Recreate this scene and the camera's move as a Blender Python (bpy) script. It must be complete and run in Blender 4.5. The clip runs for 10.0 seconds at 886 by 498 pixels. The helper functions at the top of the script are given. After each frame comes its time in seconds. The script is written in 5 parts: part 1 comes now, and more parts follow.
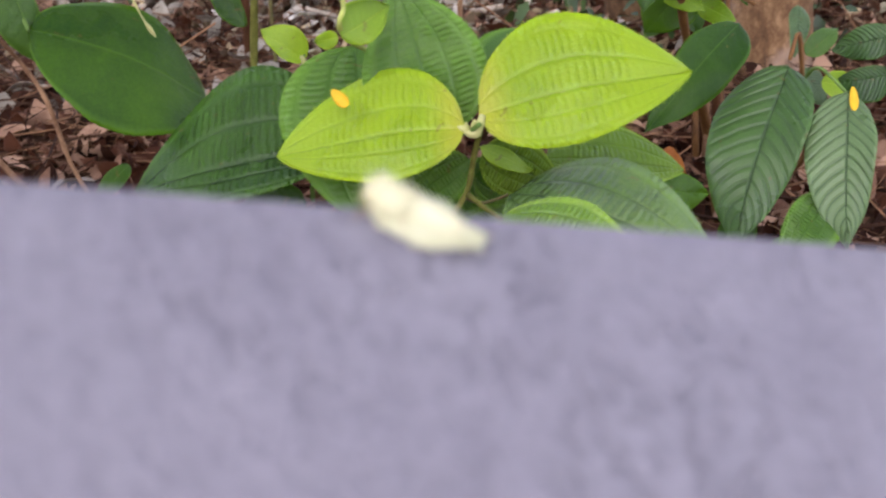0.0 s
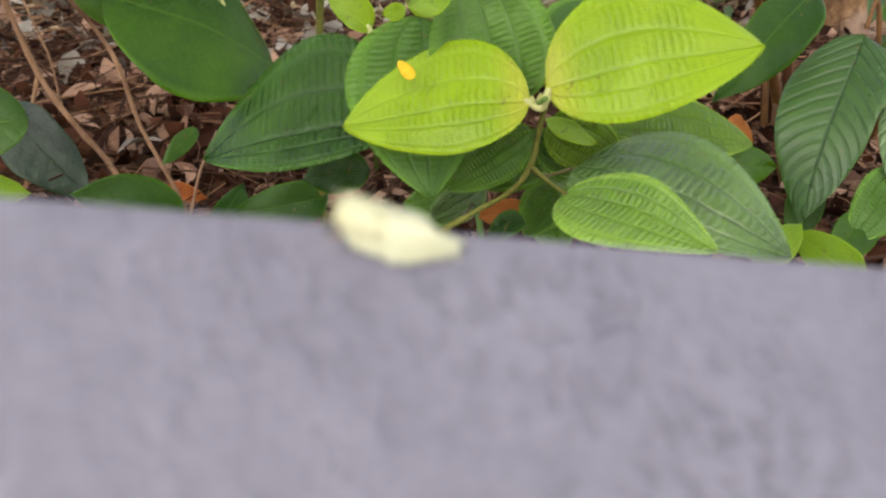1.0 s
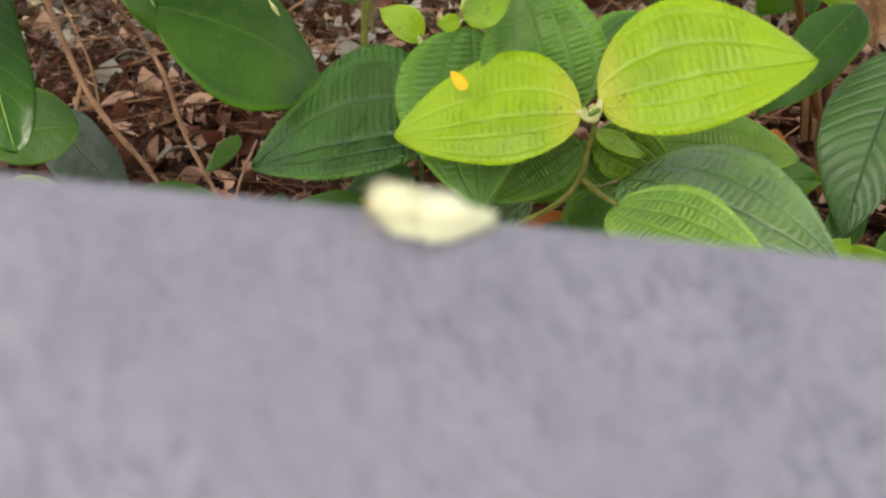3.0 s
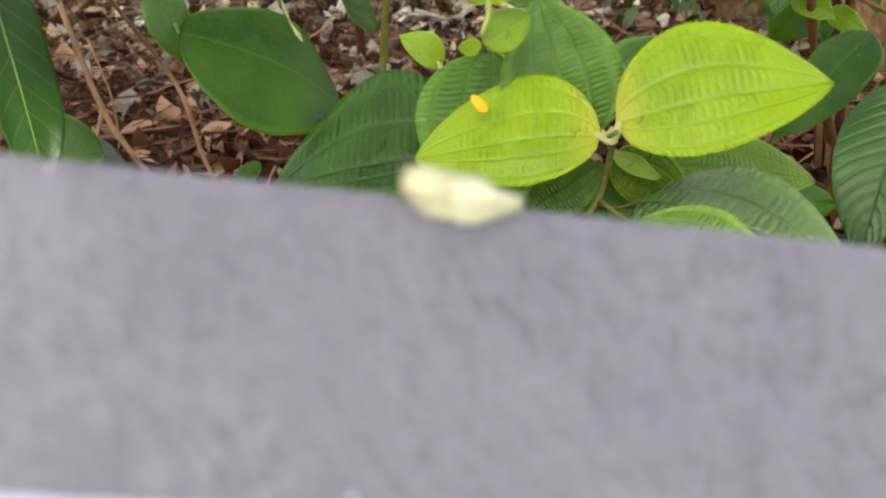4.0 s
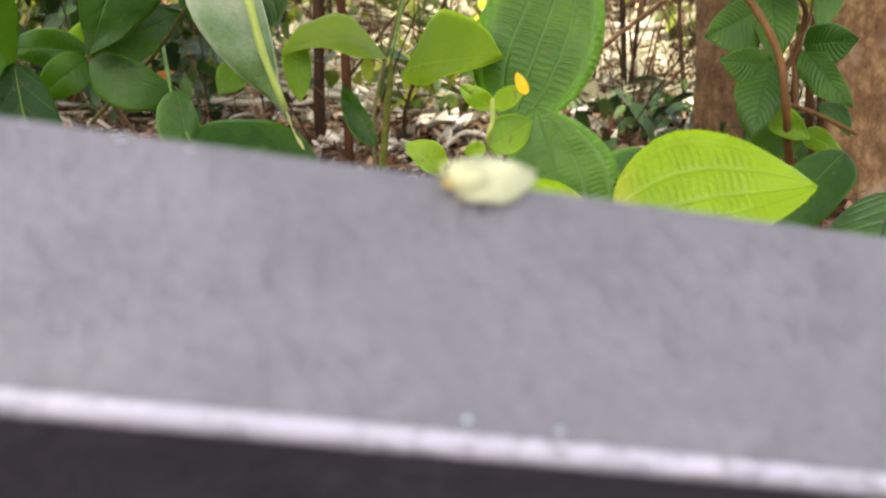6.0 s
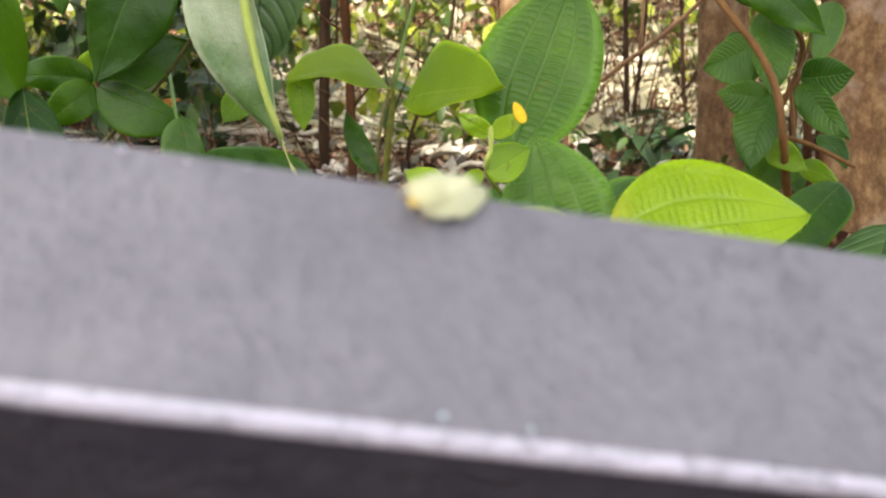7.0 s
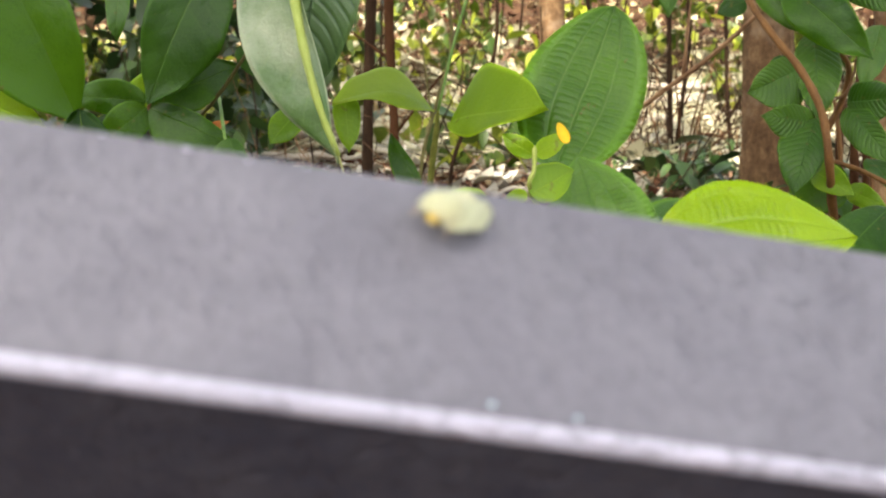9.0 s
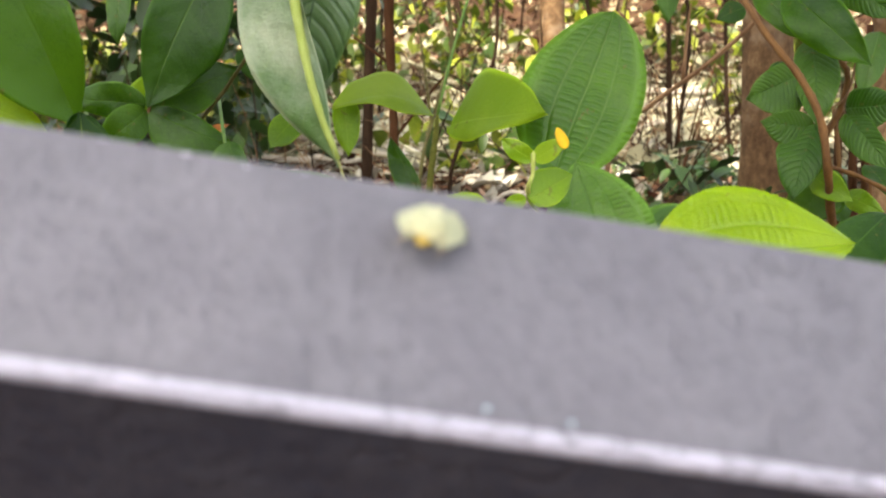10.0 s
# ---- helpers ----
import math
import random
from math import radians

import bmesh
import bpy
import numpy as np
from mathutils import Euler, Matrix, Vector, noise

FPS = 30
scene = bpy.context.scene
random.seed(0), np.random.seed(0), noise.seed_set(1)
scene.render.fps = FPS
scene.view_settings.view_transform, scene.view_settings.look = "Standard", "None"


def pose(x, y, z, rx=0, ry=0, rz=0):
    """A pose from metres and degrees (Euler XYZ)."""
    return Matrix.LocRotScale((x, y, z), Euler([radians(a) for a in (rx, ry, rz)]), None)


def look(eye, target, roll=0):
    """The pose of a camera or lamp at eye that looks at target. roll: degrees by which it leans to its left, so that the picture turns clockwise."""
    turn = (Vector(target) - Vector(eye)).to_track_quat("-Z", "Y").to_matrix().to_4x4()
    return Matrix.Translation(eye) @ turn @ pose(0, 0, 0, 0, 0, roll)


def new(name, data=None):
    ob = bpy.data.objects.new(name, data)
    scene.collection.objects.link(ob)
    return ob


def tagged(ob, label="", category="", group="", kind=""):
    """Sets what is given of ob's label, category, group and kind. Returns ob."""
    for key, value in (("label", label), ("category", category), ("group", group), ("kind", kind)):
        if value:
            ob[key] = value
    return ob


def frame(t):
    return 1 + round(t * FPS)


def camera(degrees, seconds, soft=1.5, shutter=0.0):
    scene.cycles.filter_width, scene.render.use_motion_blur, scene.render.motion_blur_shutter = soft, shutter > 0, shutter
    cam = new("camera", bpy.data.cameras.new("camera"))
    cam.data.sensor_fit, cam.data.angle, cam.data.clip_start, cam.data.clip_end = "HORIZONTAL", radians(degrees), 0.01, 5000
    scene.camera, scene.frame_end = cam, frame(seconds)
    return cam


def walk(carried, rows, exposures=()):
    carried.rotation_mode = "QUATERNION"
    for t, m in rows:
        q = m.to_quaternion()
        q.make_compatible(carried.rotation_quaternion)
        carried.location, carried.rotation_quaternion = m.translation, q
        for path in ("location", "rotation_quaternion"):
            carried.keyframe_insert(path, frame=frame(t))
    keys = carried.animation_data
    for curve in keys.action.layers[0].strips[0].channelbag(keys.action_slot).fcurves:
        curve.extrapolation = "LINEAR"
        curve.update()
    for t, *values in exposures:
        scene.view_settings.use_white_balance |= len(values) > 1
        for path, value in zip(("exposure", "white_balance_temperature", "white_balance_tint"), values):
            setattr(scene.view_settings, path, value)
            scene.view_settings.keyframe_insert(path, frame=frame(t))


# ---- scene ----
cam = camera(50, 10.0, soft=2.1, shutter=0.5)
cam.data.dof.use_dof = True
cam.data.dof.focus_distance = 0.85
cam.data.dof.aperture_fstop = 14
walk(cam, [
    (0.0, look((0.0493, 0.0562, 0.5147), (0.1598, 0.9579, 0.0965), -0.62)),
    (0.5, look((0.0491, 0.0574, 0.5228), (0.1244, 0.9524, 0.0830), -0.92)),
    (1.0, look((0.0459, 0.0583, 0.5253), (0.0941, 0.9459, 0.0671), -1.19)),
    (1.5, look((0.0434, 0.0566, 0.5273), (0.0811, 0.9451, 0.0699), -1.35)),
    (2.0, look((0.0300, 0.0528, 0.5292), (0.0554, 0.9380, 0.0648), -1.41)),
    (2.5, look((0.0262, 0.0543, 0.5280), (0.0608, 0.9433, 0.0714), -1.38)),
    (2.7, look((0.0272, 0.0558, 0.5251), (0.0594, 0.9466, 0.0718), -1.13)),
    (3.8, look((0.0197, 0.0465, 0.5265), (0.0389, 0.9529, 0.1046), -1.30)),
    (4.0, look((0.0189, 0.0447, 0.5227), (0.0369, 0.9538, 0.1063), -1.28)),
    (4.5, look((0.0131, 0.0379, 0.5180), (0.0271, 0.9653, 0.1442), -1.01)),
    (5.0, look((0.0080, 0.0287, 0.5158), (0.0416, 0.9681, 0.1747), -0.23)),
    (5.5, look((-0.0020, 0.0209, 0.5106), (0.0367, 0.9713, 0.2021), -0.34)),
    (5.7, look((-0.0028, 0.0196, 0.5070), (0.0409, 0.9731, 0.2088), -0.51)),
    (6.8, look((0.0027, 0.0082, 0.5041), (0.0544, 0.9736, 0.2484), 0.07)),
    (7.0, look((0.0018, 0.0071, 0.5038), (0.0447, 0.9738, 0.2518), 0.10)),
    (7.5, look((0.0015, 0.0040, 0.5021), (0.0382, 0.9742, 0.2627), 0.16)),
    (8.0, look((-0.0002, -0.0004, 0.5006), (0.0296, 0.9728, 0.2722), -0.13)),
    (8.5, look((-0.0002, 0.0002, 0.4998), (0.0171, 0.9754, 0.2789), -0.07)),
    (9.0, look((0.0000, 0.0000, 0.5000), (0.0000, 0.9744, 0.2750), 0.00)),
    (9.5, look((0.0012, 0.0003, 0.5022), (0.0039, 0.9771, 0.2882), 0.34)),
    (10.0, look((0.0005, -0.0014, 0.5007), (0.0012, 0.9738, 0.2796), 0.27)),
], exposures=[(0.0, 1.85, 6300, 27), (0.5, 1.85, 6600, 21), (1.5, 1.85, 6900, 16), (4.0, 1.85, 7000, 13), (10.0, 1.85, 7000, 12)])

# ---- daylight: bright hazy sky over a thin forest canopy ----
SUN_ELEV, SUN_AZ = radians(58), radians(205)
world = bpy.data.worlds.new("sky")
scene.world = world
world.use_nodes = True
wn = world.node_tree.nodes
sky = wn.new("ShaderNodeTexSky")
sky.sky_type = "NISHITA"
sky.sun_disc = False
sky.sun_elevation = SUN_ELEV
sky.sun_rotation = SUN_AZ
sky.air_density, sky.dust_density, sky.ozone_density = 1.0, 4.0, 0.6
wn["Background"].inputs["Strength"].default_value = 0.14
haze = wn.new("ShaderNodeHueSaturation")
haze.inputs["Saturation"].default_value = 0.42
world.node_tree.links.new(sky.outputs["Color"], haze.inputs["Color"])
world.node_tree.links.new(haze.outputs["Color"], wn["Background"].inputs["Color"])
sun_to = Vector((math.sin(SUN_AZ) * math.cos(SUN_ELEV), math.cos(SUN_AZ) * math.cos(SUN_ELEV), math.sin(SUN_ELEV)))
sun = new("sun", bpy.data.lights.new("sun", "SUN"))
sun.data.energy, sun.data.angle, sun.data.color = 4.2, radians(1.0), (1.0, 0.94, 0.84)
sun.matrix_world = look(sun_to * 30, (0, 0, 0))


# ---- materials ----
class Tree:
    """A node tree of a material, with short calls for its maths."""

    def __init__(self, name):
        self.mat = bpy.data.materials.new(name)
        self.mat.use_nodes = True
        self.nt = self.mat.node_tree
        self.out = self.nt.nodes["Material Output"]
        self.bsdf = self.nt.nodes["Principled BSDF"]

    def add(self, kind, **props):
        n = self.nt.nodes.new(kind)
        for k, v in props.items():
            setattr(n, k, v)
        return n

    def put(self, value, socket):
        if isinstance(value, bpy.types.NodeSocket):
            self.nt.links.new(value, socket)
        else:
            socket.default_value = value

    def math(self, op, a, b=0.0, c=0.0):
        n = self.add("ShaderNodeMath", operation=op)
        for v, s in zip((a, b, c), n.inputs):
            self.put(v, s)
        return n.outputs[0]

    def noise(self, scale, detail=4.0, rough=0.55, vector=None, stretch=None):
        n = self.add("ShaderNodeTexNoise")
        n.inputs["Scale"].default_value, n.inputs["Detail"].default_value, n.inputs["Roughness"].default_value = scale, detail, rough
        if vector is None:
            vector = self.add("ShaderNodeTexCoord").outputs["Object"]
        if stretch:
            m = self.add("ShaderNodeMapping")
            m.inputs["Scale"].default_value = stretch
            self.nt.links.new(vector, m.inputs["Vector"])
            vector = m.outputs[0]
        self.nt.links.new(vector, n.inputs["Vector"])
        return n.outputs["Fac"]

    def ramp(self, fac, stops):
        n = self.add("ShaderNodeValToRGB")
        e = n.color_ramp.elements
        while len(e) < len(stops):
            e.new(0.5)
        for el, (p, c) in zip(e, stops):
            el.position, el.color = p, (*c, 1.0)
        self.put(fac, n.inputs["Fac"])
        return n.outputs["Color"]

    def smooth(self, x, lo, hi, a=0.0, b=1.0):
        n = self.add("ShaderNodeMapRange", interpolation_type="SMOOTHSTEP")
        for v, s in zip((x, lo, hi, a, b), n.inputs):
            self.put(v, s)
        return n.outputs[0]

    def mix(self, fac, a, b, blend="MIX"):
        n = self.add("ShaderNodeMix", data_type="RGBA", blend_type=blend)
        self.put(fac, n.inputs[0])
        self.put(a if isinstance(a, bpy.types.NodeSocket) else (*a, 1.0), n.inputs[6])
        self.put(b if isinstance(b, bpy.types.NodeSocket) else (*b, 1.0), n.inputs[7])
        return n.outputs[2]

    def bump(self, height, dist, strength=1.0, normal=None):
        n = self.add("ShaderNodeBump")
        n.inputs["Strength"].default_value, n.inputs["Distance"].default_value = strength, dist
        self.put(height, n.inputs["Height"])
        if normal is not None:
            self.put(normal, n.inputs["Normal"])
        return n.outputs[0]

    def done(self, color, rough=0.6, normal=None, spec=0.5, metal=0.0):
        b = self.bsdf.inputs
        self.put(color if isinstance(color, bpy.types.NodeSocket) else (*color, 1.0), b["Base Color"])
        self.put(rough, b["Roughness"])
        b["Specular IOR Level"].default_value, b["Metallic"].default_value = spec, metal
        if normal is not None:
            self.put(normal, b["Normal"])
        return self.mat


def leaf_material(name, dark, light, vein, kind, rough=0.42, through_light=0.3, relief=1.0, spec=0.45, young=0.0, furrow=0.6, rungs=0.55, ribs=0.28, fade=0.45, rim_from=0.86, speckle=0.30, tones=(0.33, 0.69)):
    """A leaf blade. kind: 'arched' (veins run from base to tip with ladder veins across), 'pinnate' or 'smooth'."""
    t = Tree(name)
    uv = t.add("ShaderNodeUVMap", uv_map="blade").outputs[0]
    sep = t.add("ShaderNodeSeparateXYZ")
    t.nt.links.new(uv, sep.inputs[0])
    u, v = sep.outputs[0], t.math("MULTIPLY_ADD", sep.outputs[1], 2.0, -1.0)
    av = t.math("ABSOLUTE", v)
    wob = t.math("SUBTRACT", t.noise(60.0, 3.0), 0.5)
    if kind == "arched":
        bent = t.math("MULTIPLY_ADD", wob, 0.05, v)
        cell = t.math("SUBTRACT", t.math("FRACT", t.math("ADD", t.math("DIVIDE", bent, 0.40), 0.5)), 0.5)
        d = t.math("ABSOLUTE", cell)
        rank = t.smooth(av, 0.18, 0.66, 1.0, 0.22)
        main = t.math("MULTIPLY", t.smooth(d, 0.0, 0.07, 1.0, 0.0), rank)
        steps = t.math("ADD", t.math("MULTIPLY_ADD", u, 26.0, t.math("MULTIPLY", d, -0.3)), t.math("MULTIPLY", wob, 0.9))
        tri = t.math("ABSOLUTE", t.math("SUBTRACT", t.math("FRACT", steps), 0.5))
        cross = t.smooth(tri, 0.0, 0.13, 1.0, 0.0)
        patchy = t.smooth(t.noise(38.0, 3.0), 0.34, 0.62, 0.15, 1.0)
        patchy = t.math("MULTIPLY", patchy, t.smooth(u, 0.45, 0.92, 1.0, fade))
        dome = t.math("MULTIPLY", t.smooth(tri, 0.0, 0.44), t.smooth(d, 0.0, 0.26))
        puff = t.math("MULTIPLY", dome, patchy)
        height = t.math("ADD", t.math("MULTIPLY", t.math("SUBTRACT", t.smooth(d, 0.0, 0.15), 1.0), t.math("MULTIPLY", rank, furrow)), t.math("MULTIPLY", puff, rungs))
        veins = t.math("MAXIMUM", main, t.math("MULTIPLY", t.math("MULTIPLY", cross, patchy), 0.5))
    elif kind == "pinnate":
        main = t.smooth(av, 0.0, 0.05, 1.0, 0.0)
        bent = t.math("POWER", av, 1.3)
        steps = t.math("ADD", t.math("MULTIPLY_ADD", u, 13.0, t.math("MULTIPLY", bent, -2.6)), t.math("MULTIPLY", wob, 0.25))
        tri = t.math("ABSOLUTE", t.math("SUBTRACT", t.math("FRACT", steps), 0.5))
        cross = t.smooth(tri, 0.0, 0.16, 1.0, 0.0)
        puff = t.smooth(tri, 0.0, 0.30)
        height = t.math("ADD", t.math("MULTIPLY", main, -1.0), t.math("MULTIPLY", puff, 0.7))
        veins = t.math("MAXIMUM", main, t.math("MULTIPLY", cross, ribs))
    else:
        main = t.smooth(av, 0.0, 0.045, 1.0, 0.0)
        steps = t.math("ADD", t.math("MULTIPLY_ADD", u, 8.0, t.math("MULTIPLY", av, -1.5)), t.math("MULTIPLY", wob, 0.3))
        tri = t.math("ABSOLUTE", t.math("SUBTRACT", t.math("FRACT", steps), 0.5))
        cross = t.smooth(tri, 0.0, 0.08, 1.0, 0.0)
        height = t.math("ADD", t.math("MULTIPLY", main, -0.30), t.math("ADD", t.math("MULTIPLY", t.noise(26.0, 3.0), 1.8), t.math("MULTIPLY", t.noise(9.0, 2.0), 7.0)))
        height = t.math("ADD", height, t.math("MULTIPLY", t.smooth(tri, 0.0, 0.4), 0.10))
        veins = t.math("MAXIMUM", main, t.math("MULTIPLY", cross, 0.16))
    info = t.add("ShaderNodeObjectInfo").outputs["Random"]
    blotch = t.noise(14.0, 4.0)
    grain = t.noise(420.0, 3.0, 0.7)
    tone = t.math("ADD", t.math("MULTIPLY", blotch, 0.75), t.math("MULTIPLY", grain, speckle))
    tone = t.math("ADD", tone, t.math("MULTIPLY_ADD", info, 0.30, -0.18))
    color = t.ramp(tone, [(tones[0], dark), (tones[1], light)])
    color = t.mix(t.math("MULTIPLY", veins, 0.65), color, vein)
    rim = t.smooth(av, rim_from, 1.0, 0.0, 0.7)
    color = t.mix(rim, color, tuple(1.3 * c for c in light))
    if young:
        color = t.mix(t.smooth(u, 0.22, 0.0, 0.0, young), color, (0.50, 0.52, 0.05))
    spots = t.smooth(t.noise(95.0, 2.0, 0.5), 0.70, 0.76)
    color = t.mix(t.math("MULTIPLY", spots, 0.45), color, (0.16, 0.12, 0.03))
    fine = t.math("ADD", height, t.math("MULTIPLY", grain, 0.35))
    normal = t.bump(fine, 0.0013 * relief, 1.0)
    t.done(color, t.math("MULTIPLY_ADD", blotch, 0.25, rough - 0.12), normal, spec)
    tl = t.add("ShaderNodeBsdfTranslucent")
    t.put(t.mix(1.0, color, (1.5, 1.35, 0.5), "MULTIPLY"), tl.inputs["Color"])
    t.put(normal, tl.inputs["Normal"])
    both = t.add("ShaderNodeMixShader")
    both.inputs[0].default_value = through_light
    t.nt.links.new(t.bsdf.outputs[0], both.inputs[1])
    t.nt.links.new(tl.outputs[0], both.inputs[2])
    t.nt.links.new(both.outputs[0], t.out.inputs[0])
    return t.mat


LIME = leaf_material("young_melastome_leaf", (0.180, 0.335, 0.003), (0.310, 0.490, 0.009), (0.20, 0.36, 0.006), "arched", 0.26, 0.30, 1.0, 0.42, young=0.75, furrow=0.35, rungs=0.5, fade=0.15)
LIME_SMALL = leaf_material("sprout_leaf", (0.20, 0.37, 0.008), (0.34, 0.52, 0.016), (0.38, 0.54, 0.04), "smooth", 0.42, 0.35, 0.6)
QUILT_MID = leaf_material("melastome_leaf", (0.062, 0.175, 0.014), (0.135, 0.300, 0.032), (0.060, 0.165, 0.014), "arched", 0.26, 0.30, 1.1, 0.40, furrow=0.5, rungs=0.6, rim_from=0.66)
QUILT_WARM = leaf_material("sunned_melastome_leaf", (0.120, 0.250, 0.008), (0.235, 0.400, 0.030), (0.095, 0.205, 0.010), "arched", 0.30, 0.32, 1.2, 0.40, furrow=0.5, rungs=0.6)
QUILT_TALL = leaf_material("tall_melastome_leaf", (0.058, 0.170, 0.006), (0.130, 0.300, 0.016), (0.150, 0.290, 0.060), "arched", 0.32, 0.34, 1.1, 0.45, furrow=0.6, rungs=0.6, fade=0.6, rim_from=0.60)
QUILT_DARK = leaf_material("old_melastome_leaf", (0.016, 0.064, 0.006), (0.052, 0.142, 0.014), (0.010, 0.040, 0.005), "arched", 0.26, 0.24, 1.5, 0.34, furrow=0.5, rungs=0.65, rim_from=0.66)
QUILT_LIGHT = leaf_material("glossy_melastome_leaf", (0.150, 0.330, 0.012), (0.290, 0.500, 0.045), (0.15, 0.32, 0.02), "arched", 0.22, 0.32, 1.3, 1.0, furrow=0.5, rungs=0.7, fade=0.8, rim_from=0.66)
# Lighter base green carries part of the sheen; the gloss adds the rest.
QUILT_SHEEN = leaf_material("sheen_melastome_leaf", (0.060, 0.150, 0.016), (0.150, 0.285, 0.052), (0.012, 0.045, 0.006), "arched", 0.22, 0.26, 1.6, 1.0, furrow=0.5, rungs=0.75, fade=0.8, rim_from=0.66)
PLAIN_GREEN = leaf_material("shaded_leaf", (0.016, 0.066, 0.002), (0.050, 0.135, 0.007), (0.075, 0.17, 0.014), "smooth", 0.36, 0.26, 0.9, 0.25)
SMOOTH_DARK = leaf_material("smooth_dark_leaf", (0.018, 0.075, 0.002), (0.072, 0.185, 0.007), (0.075, 0.18, 0.010), "smooth", 0.28, 0.28, 1.0, 0.28)
DEAD_ORANGE = leaf_material("orange_dead_leaf", (0.30, 0.085, 0.015), (0.50, 0.19, 0.045), (0.30, 0.12, 0.04), "smooth", 0.7, 0.2, 1.5, 0.2)
DEAD_PALE = leaf_material("bleached_dead_leaf", (0.46, 0.45, 0.40), (0.80, 0.79, 0.74), (0.50, 0.46, 0.40), "smooth", 0.6, 0.15, 2.0, 0.3)
DEAD_DUN = leaf_material("dun_dead_leaf", (0.20, 0.17, 0.13), (0.46, 0.41, 0.34), (0.26, 0.22, 0.17), "smooth", 0.6, 0.15, 2.0, 0.3)
SMOOTH_LIGHT = leaf_material("smooth_fresh_leaf", (0.110, 0.240, 0.005), (0.220, 0.385, 0.014), (0.26, 0.43, 0.03), "smooth", 0.40, 0.36, 0.8, 0.35)
PINNATE = leaf_material("ribbed_leaf", (0.024, 0.084, 0.012), (0.068, 0.165, 0.032), (0.018, 0.062, 0.008), "pinnate", 0.28, 0.24, 1.1, 0.55, ribs=0.45)
PINNATE_SOFT = leaf_material("faint_ribbed_leaf", (0.026, 0.092, 0.006), (0.070, 0.170, 0.014), (0.055, 0.150, 0.022), "pinnate", 0.32, 0.26, 0.55, 0.30, ribs=0.2)
SMOOTH_MID = leaf_material("mid_green_leaf", (0.045, 0.130, 0.010), (0.100, 0.220, 0.028), (0.12, 0.25, 0.03), "smooth", 0.34, 0.28, 1.0, 0.35)
# The shadow over the low leaf is mixed into this near-black green.
SHADOWED_LEAF = leaf_material("waxy_shadowed_leaf", (0.007, 0.022, 0.008), (0.026, 0.055, 0.022), (0.03, 0.06, 0.02), "smooth", 0.30, 0.10, 2.2, 0.45)
# Smooth leaf green, darkened in the colour because its leaf hangs in shade.
SMOOTH_SHADED = leaf_material("shade_darkened_leaf", (0.004, 0.028, 0.001), (0.018, 0.070, 0.003), (0.22, 0.34, 0.04), "smooth", 0.30, 0.18, 0.8, 0.25)
DEEP_SHEEN = leaf_material("dark_waxy_leaf", (0.010, 0.046, 0.002), (0.034, 0.105, 0.007), (0.08, 0.17, 0.02), "smooth", 0.30, 0.22, 1.6, 0.26)
SPROUT_DULL = leaf_material("thin_fresh_leaf", (0.18, 0.32, 0.014), (0.32, 0.47, 0.040), (0.30, 0.44, 0.05), "smooth", 0.40, 0.58, 0.5, 0.3)
SPROUT_BRIGHT = leaf_material("backlit_fresh_leaf", (0.24, 0.40, 0.014), (0.40, 0.56, 0.040), (0.36, 0.52, 0.05), "smooth", 0.45, 0.60, 0.5, 0.25)
PINNATE_PALE = leaf_material("pale_ribbed_leaf", (0.070, 0.150, 0.045), (0.135, 0.245, 0.085), (0.020, 0.070, 0.012), "pinnate", 0.30, 0.22, 0.9, 0.6, ribs=0.85)
PALE = leaf_material("leaf_underside", (0.10, 0.21, 0.05), (0.47, 0.55, 0.38), (0.30, 0.44, 0.12), "smooth", 0.34, 0.25, 2.4, 0.8, speckle=0.08, tones=(0.22, 0.46))


def plain_material(name, dark, light, scale=30.0, rough=0.7, bump=0.0006, stretch=None, spec=0.4, by_island=False, through_light=0.0, middle=None):
    t = Tree(name)
    big, fine = t.noise(scale, 4.0, stretch=stretch), t.noise(scale * 9, 3.0, 0.65, stretch=stretch)
    tone = t.math("ADD", t.math("MULTIPLY", big, 0.65), t.math("MULTIPLY", fine, 0.35))
    if by_island:
        isl = t.add("ShaderNodeNewGeometry").outputs["Random Per Island"]
        tone = t.math("ADD", t.math("MULTIPLY", tone, 0.4), t.math("MULTIPLY", isl, 0.6))
        mid = middle or tuple(0.84 * d + 0.16 * l for d, l in zip(dark, light))
        color = t.ramp(tone, [(0.15, dark), (0.55, mid), (0.80, light)])
    else:
        color = t.ramp(tone, [(0.32, dark), (0.68, light)])
    t.done(color, rough, t.bump(t.math("ADD", big, fine), bump, 0.8), spec)
    if through_light:
        tl = t.add("ShaderNodeBsdfTranslucent")
        t.put(color, tl.inputs["Color"])
        both = t.add("ShaderNodeMixShader")
        both.inputs[0].default_value = through_light
        t.nt.links.new(t.bsdf.outputs[0], both.inputs[1])
        t.nt.links.new(tl.outputs[0], both.inputs[2])
        t.nt.links.new(both.outputs[0], t.out.inputs[0])
    return t.mat


